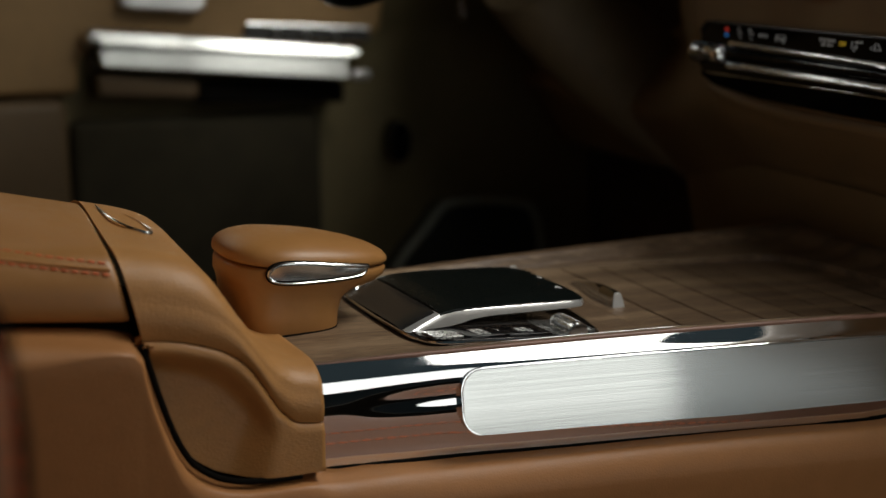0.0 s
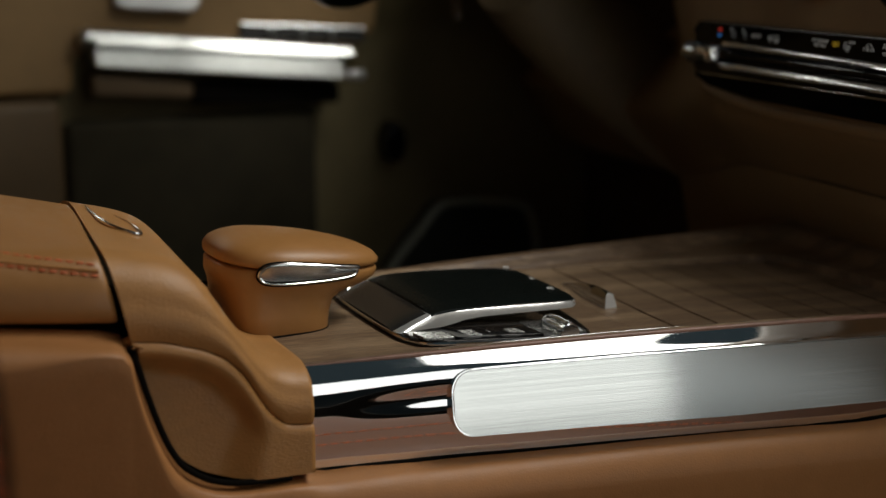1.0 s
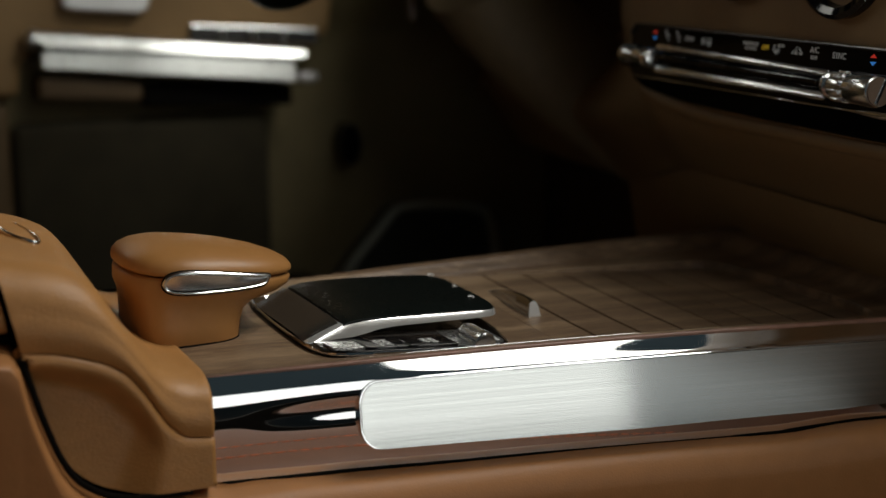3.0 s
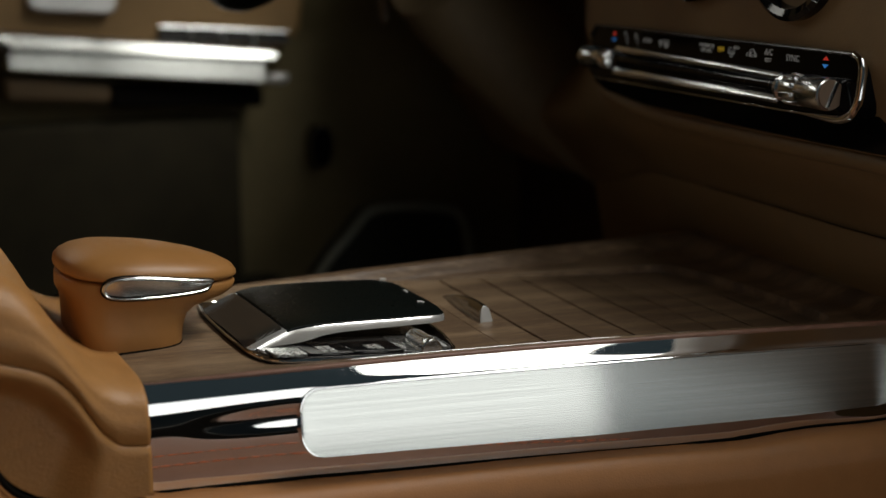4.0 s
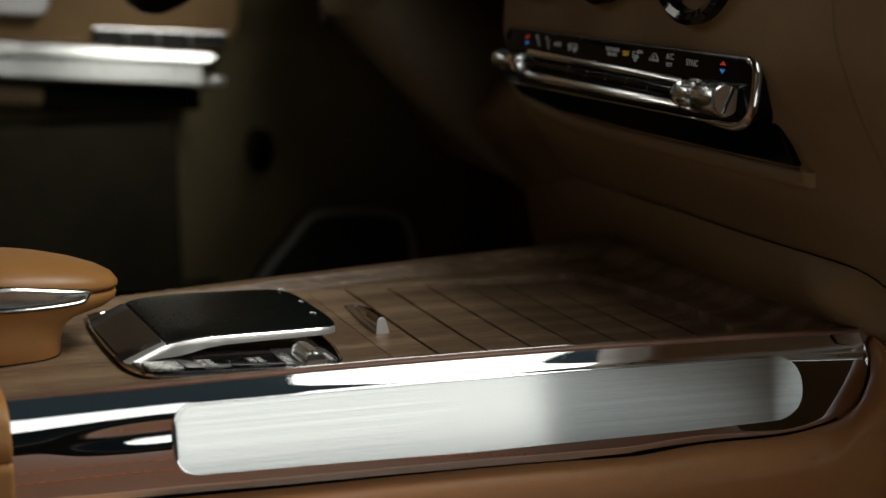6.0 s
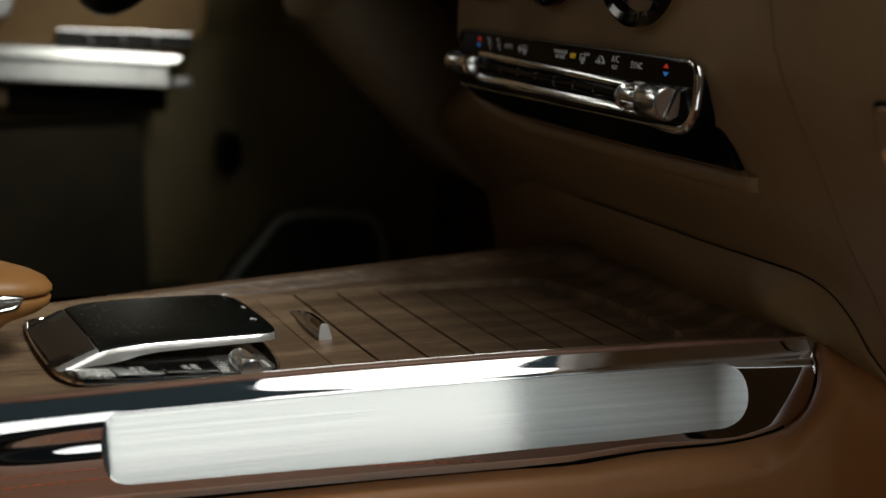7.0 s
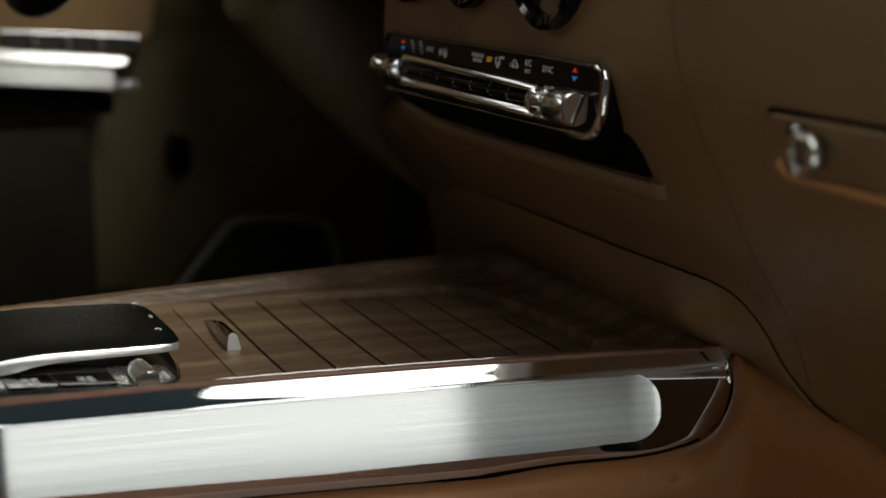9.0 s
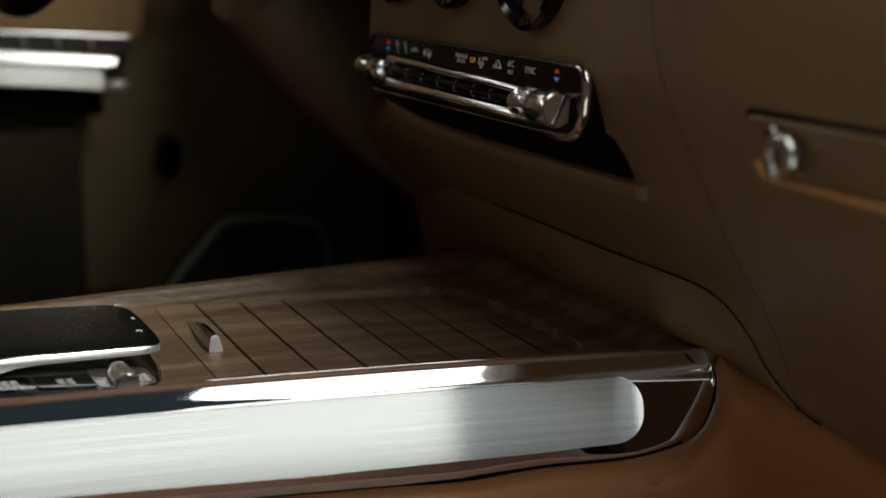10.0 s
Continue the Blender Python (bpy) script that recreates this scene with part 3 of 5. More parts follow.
section = [(0.010, 0.0338), (0.000, 0.0342), (-0.006, 0.0352), (-0.0090, 0.0375), (-0.0100, 0.0415), (-0.0102, 0.0470), (-0.0098, 0.0530), (-0.0082, 0.0580), (-0.0060, 0.0620), (-0.0025, 0.0660), (0.004, 0.0698), (0.014, 0.0726), (0.030, 0.0752), (0.050, 0.0772), (0.075, 0.0786), (0.102, 0.0790)]
section = section + [(2 * CENTRE - y, z) for y, z in section[-2::-1]]
ring = resample_pairs(section, 100)


def lid_point(x, y, z, mirror=False):
    """A place on the lid: it climbs a little to the rear, and its front edge leans back."""
    slope = 0.095 * max(0.0, -x - 0.10) + min(0.012, 0.13 * max(0.0, -x - 0.10)) * smooth_step(0.0715, 0.0785, z)
    z -= 0.3 * max(0.0, y - 0.10)
    front = smooth_step(-0.45, -0.2, x)
    return (x + front * (-0.22 * (z - 0.034) + 0.0055 * smooth_step(0.0, 0.1, y)), 2 * CENTRE - y if mirror else y, z + slope)


def lid_mesh(mirror):
    rows = []
    for x, shrink in ((-0.62, 1.0), (-0.5, 1.0), (-0.4, 1.0), (-0.3, 1.0), (-0.2, 1.0), (-0.15, 1.0), (-0.125, 1.0), (-0.112, 1.0), (-0.1020, 0.997), (-0.0995, 0.990), (-0.0983, 0.975), (-0.0979, 0.94)):
        rows.append([lid_point(x, CENTRE + (y - CENTRE) * (1 - (1 - shrink) * 0.5), 0.056 + (z - 0.056) * shrink, mirror) for y, z in ring])
    return sheet(rows, closed=True, caps=True)


lid = part("lid", lid_mesh(False), LEATHER_SMOOTH, armrest, "stitched tan leather lid", angle=45)


def stitches(parent, points, length, gap, radius, name="stitch"):
    """A run of thread along a line, each stitch a short bead; joined, for they are many and tiny."""
    bm = bmesh.new()
    p = resample(points, 240)
    run = sum((b - a).length for a, b in zip(p, p[1:]))
    count = int(run / (length + gap))
    for k in range(count):
        ends = []
        for at in (k + 0.04, k + length / (length + gap) - 0.04):
            u = min(238.999, 239 * at / count)
            ends.append(p[int(u)].lerp(p[int(u) + 1], u - int(u)))
        a, b = ends
        d = b - a
        bead = tube([a, a + d * 0.15, a + d * 0.5, a + d * 0.85, b], [radius * 0.4, radius * 0.9, radius, radius * 0.9, radius * 0.4], 6)
        mesh = bpy.data.meshes.new("bead")
        bead.to_mesh(mesh)
        bead.free()
        bm.from_mesh(mesh)
        bpy.data.meshes.remove(mesh)
    ob = part(name, bm, THREAD, parent, "orange contrast stitching")
    return tagged(ob, kind="stuff")


FLANK = [(z, y) for y, z in section[4:16]]


def seam_on_lid(z0, climb):
    """A line along the lid's flank that climbs a little to the rear."""
    out = []
    for x in (-0.45, -0.35, -0.25, -0.20, -0.16, -0.13, -0.1010):
        z = z0 + min(0.0065, climb * (-x - 0.10))
        out.append(lid_point(x, curve_at(FLANK, z) - 0.0006, z))
    return out


for z0, climb in ((0.0596, 0.10), (0.0648, 0.10)):
    stitches(lid, seam_on_lid(z0, climb), 0.0044, 0.0006, 0.00062)
part("piping", tube(seam_on_lid(0.0620, 0.083), 0.0009, 8), LEATHER, lid, "leather piping between the stitch rows")
box_body = part("body", box(-0.62, -0.0965, -0.002, 0.208, -0.10, 0.0335, 0.002), GAP, armrest, "dark inside of the armrest box")


def sweep_z(x, y):
    a = curve_at(SWEEP, x)
    return a - 0.08 * max(0.0, 0.1 - y) * smooth_step(0.004, 0.06, a)


latch_ring = [(x, y, sweep_z(x, y) + 0.0008) for x, y in ((-0.0925, 0.1010), (-0.0922, 0.0900), (-0.0910, 0.0758), (-0.0869, 0.0600), (-0.0800, 0.0510), (-0.0735, 0.0500), (-0.0716, 0.0580), (-0.0728, 0.0700), (-0.0765, 0.0800), (-0.0800, 0.0860))]
latch = part("release_latch", tube(resample(latch_ring, 60), [0.0003 + 0.0006 * math.sin(math.pi * k / 59) ** 0.6 for k in range(60)], 8, flat=0.6), SATIN, console, "thin chrome outline of the release button")
button = [(-0.0915, 0.0960), (-0.0925, 0.0800), (-0.0915, 0.0655), (-0.0870, 0.0570), (-0.0795, 0.0545), (-0.0745, 0.0580), (-0.0750, 0.0700), (-0.0790, 0.0820)]
part("release_button", slab([[(x + (-0.084 - x) * k / 4, y + (0.074 - y) * k / 4, sweep_z(x + (-0.084 - x) * k / 4, y + (0.074 - y) * k / 4) + 0.0008) for k in range(5)] for x, y in resample_pairs(button, 24)], (0, 0, -0.002)), LEATHER, latch, "leather-covered release button")

# ---- hand rest beside the controller ----
rest = thing("hand_rest", (0.02, CENTRE, 0.0), "tan leather hand rest with metal blade on the walnut top", "hand rest")


def hull(cx, cy, a, b, taper, power, sides=56):
    """A rounded outline, blunt at the back and narrower ahead."""
    out = []
    for k in range(sides):
        w = 2 * math.pi * k / sides
        c, s = math.cos(w), math.sin(w)
        u, v = math.copysign(abs(c) ** (2 / power), c), math.copysign(abs(s) ** (2 / power), s)
        out.append((cx + a * u, cy + b * v * (1 - taper * (0.5 + 0.5 * u))))
    return out


def stack(levels, sides=56, tilt=0.0):
    return [[(x, y, z + tilt * (x - 0.02)) for x, y in hull(cx, CENTRE, a, b, t, p, sides)] for z, cx, a, b, t, p in levels]


foot = [(-0.008, 0.0108, 0.0288, 0.0396, 0.20, 3.8), (-0.002, 0.0108, 0.0292, 0.0400, 0.20, 3.8), (0.0012, 0.0108, 0.0305, 0.0410, 0.20, 3.8), (0.010, 0.0112, 0.0312, 0.0416, 0.21, 3.6), (0.018, 0.0125, 0.0330, 0.0422, 0.23, 3.3), (0.0225, 0.0150, 0.0366, 0.0432, 0.26, 3.0),
        (0.0255, 0.0190, 0.0418, 0.0446, 0.30, 2.8), (0.0280, 0.0222, 0.0462, 0.0462, 0.33, 2.7), (0.0315, 0.0250, 0.0490, 0.0474, 0.35, 2.6), (0.0352, 0.0258, 0.0496, 0.0478, 0.36, 2.6), (0.0366, 0.0258, 0.0486, 0.0470, 0.36, 2.6), (0.0371, 0.0258, 0.0440, 0.0426, 0.36, 2.6)]
# black ring painted in as the rest's contact shadow
part("base_shade_ring", sheet(stack([(-0.003, 0.0108, 0.0309, 0.0414, 0.20, 3.8), (0.0004, 0.0108, 0.0309, 0.0414, 0.20, 3.8), (0.0009, 0.0108, 0.0303, 0.0408, 0.20, 3.8)]), closed=True, caps=True), GAP, rest, "thin dark ring for the contact shadow at the base")
part("body", sheet(stack(foot, tilt=-0.105), closed=True, caps=True), LEATHER_SMOOTH, rest, angle=70)
cap = [(0.0376, 0.0258, 0.0440, 0.0426, 0.36, 2.6), (0.0380, 0.0258, 0.0486, 0.0472, 0.36, 2.6), (0.0393, 0.0260, 0.0502, 0.0490, 0.36, 2.6), (0.0412, 0.0259, 0.0504, 0.0492, 0.36, 2.55), (0.0442, 0.0250, 0.0490, 0.0481, 0.355, 2.5), (0.0472, 0.0230, 0.0448, 0.0446, 0.34, 2.45),
       (0.0500, 0.0202, 0.0378, 0.0385, 0.31, 2.35), (0.0522, 0.0170, 0.0290, 0.0302, 0.27, 2.25), (0.0536, 0.0146, 0.0180, 0.0190, 0.2, 2.1), (0.0541, 0.0136, 0.0085, 0.0090, 0.15, 2.0), (0.0542, 0.0134, 0.0020, 0.0020, 0.1, 2.0)]
part("cushion", sheet(stack(cap, tilt=-0.105), closed=True, caps=True), LEATHER_SMOOTH, rest, "padded tan leather cushion", angle=70)
# the blade lies on the flank towards the passenger
top_edge = resample([(-0.0062, 0, 0.0368), (-0.0054, 0, 0.0392), (-0.0030, 0, 0.0416), (0.0020, 0, 0.0428), (0.012, 0, 0.0424), (0.030, 0, 0.0396), (0.0552, 0, 0.0350)], 48)
low_edge = resample([(-0.0062, 0, 0.0368), (-0.0056, 0, 0.0348), (-0.0035, 0, 0.0330), (0.0015, 0, 0.0318), (0.014, 0, 0.0310), (0.034, 0, 0.0304), (0.0495, 0, 0.0305), (0.0535, 0, 0.0318), (0.0552, 0, 0.0348)], 48)


def flank_y(x):
    u = (x - 0.0258) / 0.0498
    u = max(-0.999, min(0.999, u))
    v = (1 - abs(u) ** 2.6) ** (1 / 2.6)
    return CENTRE - 0.0479 * v * (1 - 0.36 * (0.5 + 0.5 * u))


rows = []
for a, b in zip(top_edge, low_edge):
    row = []
    for k in range(9):
        p = a.lerp(b, k / 8)
        row.append((p.x, flank_y(p.x) - 0.0022 + 0.16 * (a.z - p.z) + 0.0004 * math.sin(math.pi * k / 8), p.z))
    rows.append(row)
blade = part("trim_blade", slab(rows, (0, 0.006, 0)), SATIN, rest, "satin metal blade", bevel=0.0005, angle=45)
outline = [(p.x, flank_y(p.x) - 0.0024, p.z) for p in top_edge] + [(p.x, flank_y(p.x) - 0.0016, p.z) for p in low_edge[-2:0:-1]]
part("blade_rim", tube(outline, [0.0011] * 48 + [0.0006] * 46, 8, closed=True), SATIN, blade, "bright polished rim of the blade")
part("blade_joint", tube([(x, y + 0.0016, z) for x, y, z in outline], 0.0016, 8, closed=True), GAP, blade, "dark joint round the blade")

# ---- touch controller ----
PAD = pose(0.13, 0.09, -0.0062, 0, 4.3, 0)
pad = thing("touch_controller", PAD, "black touchpad controller with chrome arm and shortcut keys on the console", "touch controller")


def flat(outline, z):
    return [(x, y, z) for x, y in outline]


base_line = resample_pairs([(-0.0600, 0.0700), (-0.0640, 0.040), (-0.0656, 0.0), (-0.0655, -0.035), (-0.0640, -0.058), (-0.0565, -0.0735), (-0.044, -0.0765), (-0.019, -0.0762), (0.0205, -0.0722), (0.038, -0.0708), (0.0475, -0.0680), (0.0530, -0.0610), (0.0565, -0.048), (0.0605, -0.028), (0.0630, 0.0), (0.063, 0.05), (0.058, 0.070), (0.045, 0.077), (0.0, 0.077), (-0.04, 0.076), (-0.0535, 0.0745), (-0.0600, 0.0700)], 97)[:-1]
base = part("base_plate", prism(flat(base_line, -0.004), (0, 0, 0.0068)), GLOSS, pad, "gloss black base plate", bevel=0.0012, local=PAD)
part("rim", tube([(x, y, 0.0024) for x, y in base_line], 0.0009, 8, closed=True), CHROME, base, "thin polished rim", local=PAD)


def pad_top(x):
    return curve_at([(-0.0640, 0.0032), (-0.060, 0.0046), (-0.052, 0.0078), (-0.044, 0.0108), (-0.037, 0.0130), (-0.028, 0.0141), (-0.015, 0.0146), (0.010, 0.0149), (0.035, 0.0152), (0.055, 0.0155), (0.0620, 0.0153), (0.0645, 0.0143)], x)


def pad_low(x):
    return curve_at([(-0.064, 0.0026), (-0.034, 0.0030), (-0.027, 0.0042), (-0.018, 0.0066), (-0.008, 0.0078), (0.02, 0.0088), (0.05, 0.0096), (0.062, 0.0102), (0.0645, 0.0115)], x)


def pad_near(x):
    return curve_at([(-0.064, -0.0510), (-0.05, -0.0475), (-0.03, -0.0430), (0.0, -0.0382), (0.03, -0.0342), (0.052, -0.0310), (0.0580, -0.0290), (0.0620, -0.0250), (0.0640, -0.0190), (0.0645, -0.013)], x)


def pad_far(x):
    return curve_at([(-0.064, 0.0520), (-0.05, 0.0600), (-0.03, 0.0680), (0.0, 0.0755), (0.03, 0.0785), (0.05, 0.0785), (0.057, 0.0770), (0.0615, 0.0725), (0.0640, 0.0660), (0.0645, 0.060)], x)


def pad_sheet(x0, x1, inset, lift, count, cols=14, far_inset=None):
    rows = []
    for i in range(count + 1):
        x = x0 + (x1 - x0) * (1 - (1 - i / count) ** 1.25)
        a, b = pad_near(x) + inset, pad_far(x) - (inset if far_inset is None else far_inset)
        rows.append([(x, a + (b - a) * k / cols, pad_top(x) + lift - 0.0016 * abs(2 * k / cols - 1) ** 6) for k in range(cols + 1)])
    return rows


def pad_ring(x, inset=0.0, shrink=0.0):
    a, b, t, l = pad_near(x) + inset, pad_far(x) - inset, pad_top(x) - shrink - 0.0006, pad_low(x)
    l = min(l, t - 0.0004)
    h = t - l
    side = [(0.0055, 0.0), (0.0012, 0.05), (0.0, 0.13), (0.0003, 0.32), (0.0009, 0.56), (0.0018, 0.80), (0.0032, 1.0)]
    return [(x, a + d, l + h * f) for d, f in side] + [(x, b - d, l + h * f) for d, f in side[::-1]]


steps = [-0.0638 + 0.1283 * (1 - (1 - k / 70) ** 1.25) for k in range(71)]
arm = part("arm", sheet([pad_ring(x) for x in steps], closed=True, caps=True), ARM_CHROME, pad, "satin chrome arm that carries the pad", local=PAD, angle=50)
part("shoulder", slab(pad_sheet(-0.0641, -0.0415, 0.0046, 0.0006, 12, 14, -0.0004), (0, 0, -0.002)), SHOULDER, arm, "dark graphite shoulder", local=PAD, angle=50)
part("touch_surface", slab(pad_sheet(-0.0405, 0.0645, 0.0022, 0.0010, 60), (0, 0, -0.0022)), SOFT_BLACK, arm, "matt black touch surface", local=PAD, bevel=0.0006, angle=50)
for name, x, y in (("back_mark", 0.0575, 0.0654), ("dots_mark", 0.0590, 0.032), ("hand_mark", 0.0554, -0.003)):
    if name == "dots_mark":
        bm = lathe([(0, 0.0011), (0.0002, 0.0011)], (x, y, 0.0166), (0, 0, 1), 10)
        for dx in (0.0032,):
            two = lathe([(0, 0.0011), (0.0002, 0.0011)], (x, y - dx, 0.0166), (0, 0, 1), 10)
            mesh = bpy.data.meshes.new("dot")
            two.to_mesh(mesh)
            two.free()
            bm.from_mesh(mesh)
            bpy.data.meshes.remove(mesh)
    else:
        bm = tube([(x + 0.0016 * math.cos(w), y + 0.0022 * math.sin(w), 0.0167) for w in [radians(-60 + 24 * k) for k in range(11)]], 0.00055, 6, flat=0.4)
    part(name, bm, WHITE_INK, arm, "white print", local=PAD)

# shortcut keys along the passenger side of the base
SHORTCUTS = [("TEL", -0.0560, -0.0370, -0.0720, -0.0520), ("RADIO\nMEDIA", -0.0360, -0.0110, -0.0720, -0.0410), ("NAVI\nMAP", -0.0100, 0.0195, -0.0700, -0.0390)]
for text, x0, x1, y0, y1 in SHORTCUTS:
    bm = prism(flat(rounded(x0, x1, y0, y1, 0.002, 3), 0.0026), (0, 0, 0.0016))
    for v in bm.verts:
        v.co.z -= 0.055 * (v.co.y + 0.057)
    key = part("key", bm, KEY_SATIN if text == "TEL" else GLOSS, pad, "satin key" if text == "TEL" else "gloss black key", bevel=0.0004, local=PAD)
    lettering("key_print", text, 0.0056, PAD @ Matrix.Translation(((x0 + x1) / 2, (y0 + y1) / 2 - 0.004, 0.0046)) @ Matrix.Rotation(radians(-3.15), 4, "X") @ Matrix.Rotation(radians(-90), 4, "Z"), WHITE_INK, key)
part("key_bed", prism(flat(rounded(-0.0600, 0.0205, -0.0725, -0.0300, [0.018, 0.002, 0.002, 0.004], 6), 0.0022), (0, 0, 0.0011)), SHADE, pad, "dark bed between the keys", bevel=0.0003, local=PAD)
plate = part("roller_plate", prism(flat(rounded(0.0205, 0.0525, -0.0690, -0.0300, [0.004, 0.014, 0.006, 0.004], 5), 0.0026), (0, 0, 0.0008)), KEY_SATIN, pad, "satin plate round the roller", bevel=0.0003, local=PAD)
roller_at, rows = Vector((0.0350, -0.0580, 0.0046)), []
for d, r, ridge in ((-0.0135, 0.0020, 0), (-0.0135, 0.0052, 0), (-0.0131, 0.0060, 0), (-0.0096, 0.0062, 0), (-0.0093, 0.0056, 0), (-0.0086, 0.0056, 0), (-0.0084, 0.0060, 1), (0.0106, 0.0060, 1), (0.0108, 0.0054, 0), (0.0114, 0.0054, 0), (0.0116, 0.0060, 0), (0.0130, 0.0060, 0), (0.0134, 0.0050, 0), (0.0134, 0.0020, 0)):
    rows.append([roller_at + Vector(((r + ridge * (0.0004 if k % 3 == 0 else -0.0002)) * math.cos(2 * math.pi * k / 84), d, (r + ridge * (0.0004 if k % 3 == 0 else -0.0002)) * math.sin(2 * math.pi * k / 84))) for k in range(84)])
part("roller", sheet(rows, closed=True, caps=True), SATIN, pad, "ribbed chrome volume roller", local=PAD, angle=25)
part("base_mark", box(-0.0640, -0.0600, -0.0002, 0.0004, 0.0027, 0.0030), WHITE_INK, base, "small white tick", local=PAD, smooth=False)
for k in range(4):
    part("print_bar", box(0.0472, 0.0494, -0.0600 + 0.004 * k, -0.0575 + 0.004 * k, 0.0034, 0.0036), WHITE_INK, plate, "tiny white print", local=PAD, smooth=False)

# ---- roller cover of the storage well ----
cover = thing("roller_cover", (0.33, 0.115, -0.016), "closed walnut tambour cover with a chrome pull", "cover")
LINES = [0.2209, 0.2480, 0.2765, 0.3045, 0.3320, 0.3590, 0.3860, 0.4135, 0.4416]


def slat_top(x, y):
    """The cover sinks a little towards the dashboard."""
    return -0.0113 - 0.0048 * smooth_step(0.24, 0.43, x) + far_lift(x, y)


for k, (a, b) in enumerate(zip(LINES, LINES[1:])):
    r = 0.0125
    spread = [0.0062 + 0.19 * j / 12 for j in range(13)]
    if k < 7:
        right = [(b + skew(y) - 0.0012, y) for y in spread[:-1]] + [(b - 0.0012, well_far(b) - 0.0010)]
    else:
        far = well_far(well_end(0.18)) - 0.0010
        right = [(well_end(y) - 0.0008, y) for y in spread if y < far - r] + [(well_end(far) - 0.0008 - r * (1 - math.cos(w)), far - r * (1 - math.sin(w))) for w in [radians(15 * j) for j in range(7)]]
    if k:
        left = [(a + 0.0005, well_far(a) - 0.0010)] + [(a + skew(y) + 0.0005, y) for y in spread[-2::-1]]
    else:
        far = well_far(a) - 0.0010
        left = [(a + r * (1 - math.sin(w)), far - r * (1 - math.cos(w))) for w in [radians(15 * j) for j in range(7)]] + [(a + skew(y) + 0.0005, y) for y in spread[::-1] if y < far - r]
    bm = prism(flat(right + left, -0.0040), (0, 0, 0.0040))
    for v in bm.verts:
        v.co.z += slat_top(v.co.x, v.co.y)
    part("slat", bm, WALNUT, cover, bevel=0.0004)
# black sheet under the slats, put in as shade for their joints
rows = [[(x, y, slat_top(x, y) - 0.0026) for y in (0.007, 0.06, 0.12, min(0.185, well_far(x) - 0.004))] for x in [0.2215 + 0.02 * j for j in range(10)]]
part("backing", slab(rows, (0, 0, -0.0010)), GAP, cover, "black sheet that deepens the shade between the slats")
rows = []
for k in range(33):
    f = k / 32
    y = 0.0890 + 0.0720 * f
    h = 0.0096 * (1 - max(0.0, (f - 0.12) / 0.88) ** 2.0) * (0.96 + 0.04 * smooth_step(0.0, 0.15, f)) + 0.0003
    thin = 1 - 0.55 * smooth_step(0.35, 1.0, f)
    x = 0.2302 + 0.0028 * f
    foot = slat_top(x, y) - 0.0002
    rows.append([(x + u * thin, y + (0.0022 * v if k == 0 else 0.0), foot + h * v) for u, v in ((-0.0042, 0), (-0.0035, 0.45), (-0.0025, 0.88), (-0.0012, 1.0), (0.0012, 1.0), (0.0025, 0.88), (0.0035, 0.45), (0.0042, 0))])
pull = part("pull", sheet(rows, closed=True, caps=True), PULL_CHROME, cover, "fin-shaped chrome pull, darkened for what it reflects", bevel=0.0004, angle=35)
# pale cap that paints in the reflection on the near face
part("pull_end", prism([Vector(p) + Vector((0, -0.0002, 0)) for p in rows[0]], (0, -0.0005, 0)), ARM, pull, "end of the pull, coloured pale for its bright reflection", bevel=0.0002, angle=35)

# ---- dashboard ----
dash = thing("dashboard", (0.6, CENTRE, -0.05), "brown leather dashboard with a swept lower edge", "dashboard")


def dash_x(y, z):
    """The face of the dashboard: a centre stack that stands out, sweeping back below and towards both sides."""
    mid = curve_at([(-0.02, 0.478), (0.0, 0.470), (0.02, 0.463), (0.030, 0.4575), (0.038, 0.4562), (0.045, 0.4515), (0.055, 0.4430), (0.07, 0.4280), (0.082, 0.4165), (0.095, 0.4100), (0.11, 0.4070), (0.118, 0.4035), (0.128, 0.3965), (0.15, 0.3905), (0.168, 0.3915), (0.20, 0.394), (0.26, 0.392), (0.34, 0.42)], z)
    side = curve_at([(-0.20, 0.60), (-0.10, 0.545), (-0.05, 0.506), (-0.02, 0.484), (0.0, 0.4715), (0.02, 0.459), (0.06, 0.430), (0.10, 0.404), (0.125, 0.393), (0.15, 0.387), (0.20, 0.384), (0.26, 0.388), (0.34, 0.42)], z)
    knee = curve_at([(-0.20, 0.60), (-0.10, 0.545), (-0.05, 0.510), (0.0, 0.455), (0.06, 0.412), (0.10, 0.394), (0.125, 0.390), (0.15, 0.387), (0.20, 0.384), (0.26, 0.388), (0.34, 0.42)], z)
    side += (knee - side) * smooth_step(0.13, 0.30, -y)
    w = smooth_step(0.088, 0.165, -y) if y < CENTRE else smooth_step(0.30, 0.50, y)
    return mid + (side - mid) * w + 0.62 * (0.3 + 0.7 * smooth_step(0.05, 0.13, z)) * max(0.0, y - 0.262) ** 1.08


def upper_edge(y):
    """Height of the seam at the foot of the upper dashboard."""
    return curve_at([(-0.70, -0.20), (-0.30, -0.12), (-0.20, -0.055), (-0.15, -0.029), (-0.1201, -0.0165), (-0.1053, 0.0024), (-0.0984, 0.0181), (-0.0920, 0.0275), (-0.0857, 0.0322), (-0.0720, 0.0358), (-0.0572, 0.0375), (-0.0400, 0.0380), (-0.0203, 0.0380), (0.0425, 0.0381), (0.1139, 0.0403), (0.1651, 0.0415), (0.28, 0.042), (0.34, 0.03), (0.42, 0.01), (0.9, -0.02)], y)


rows = []
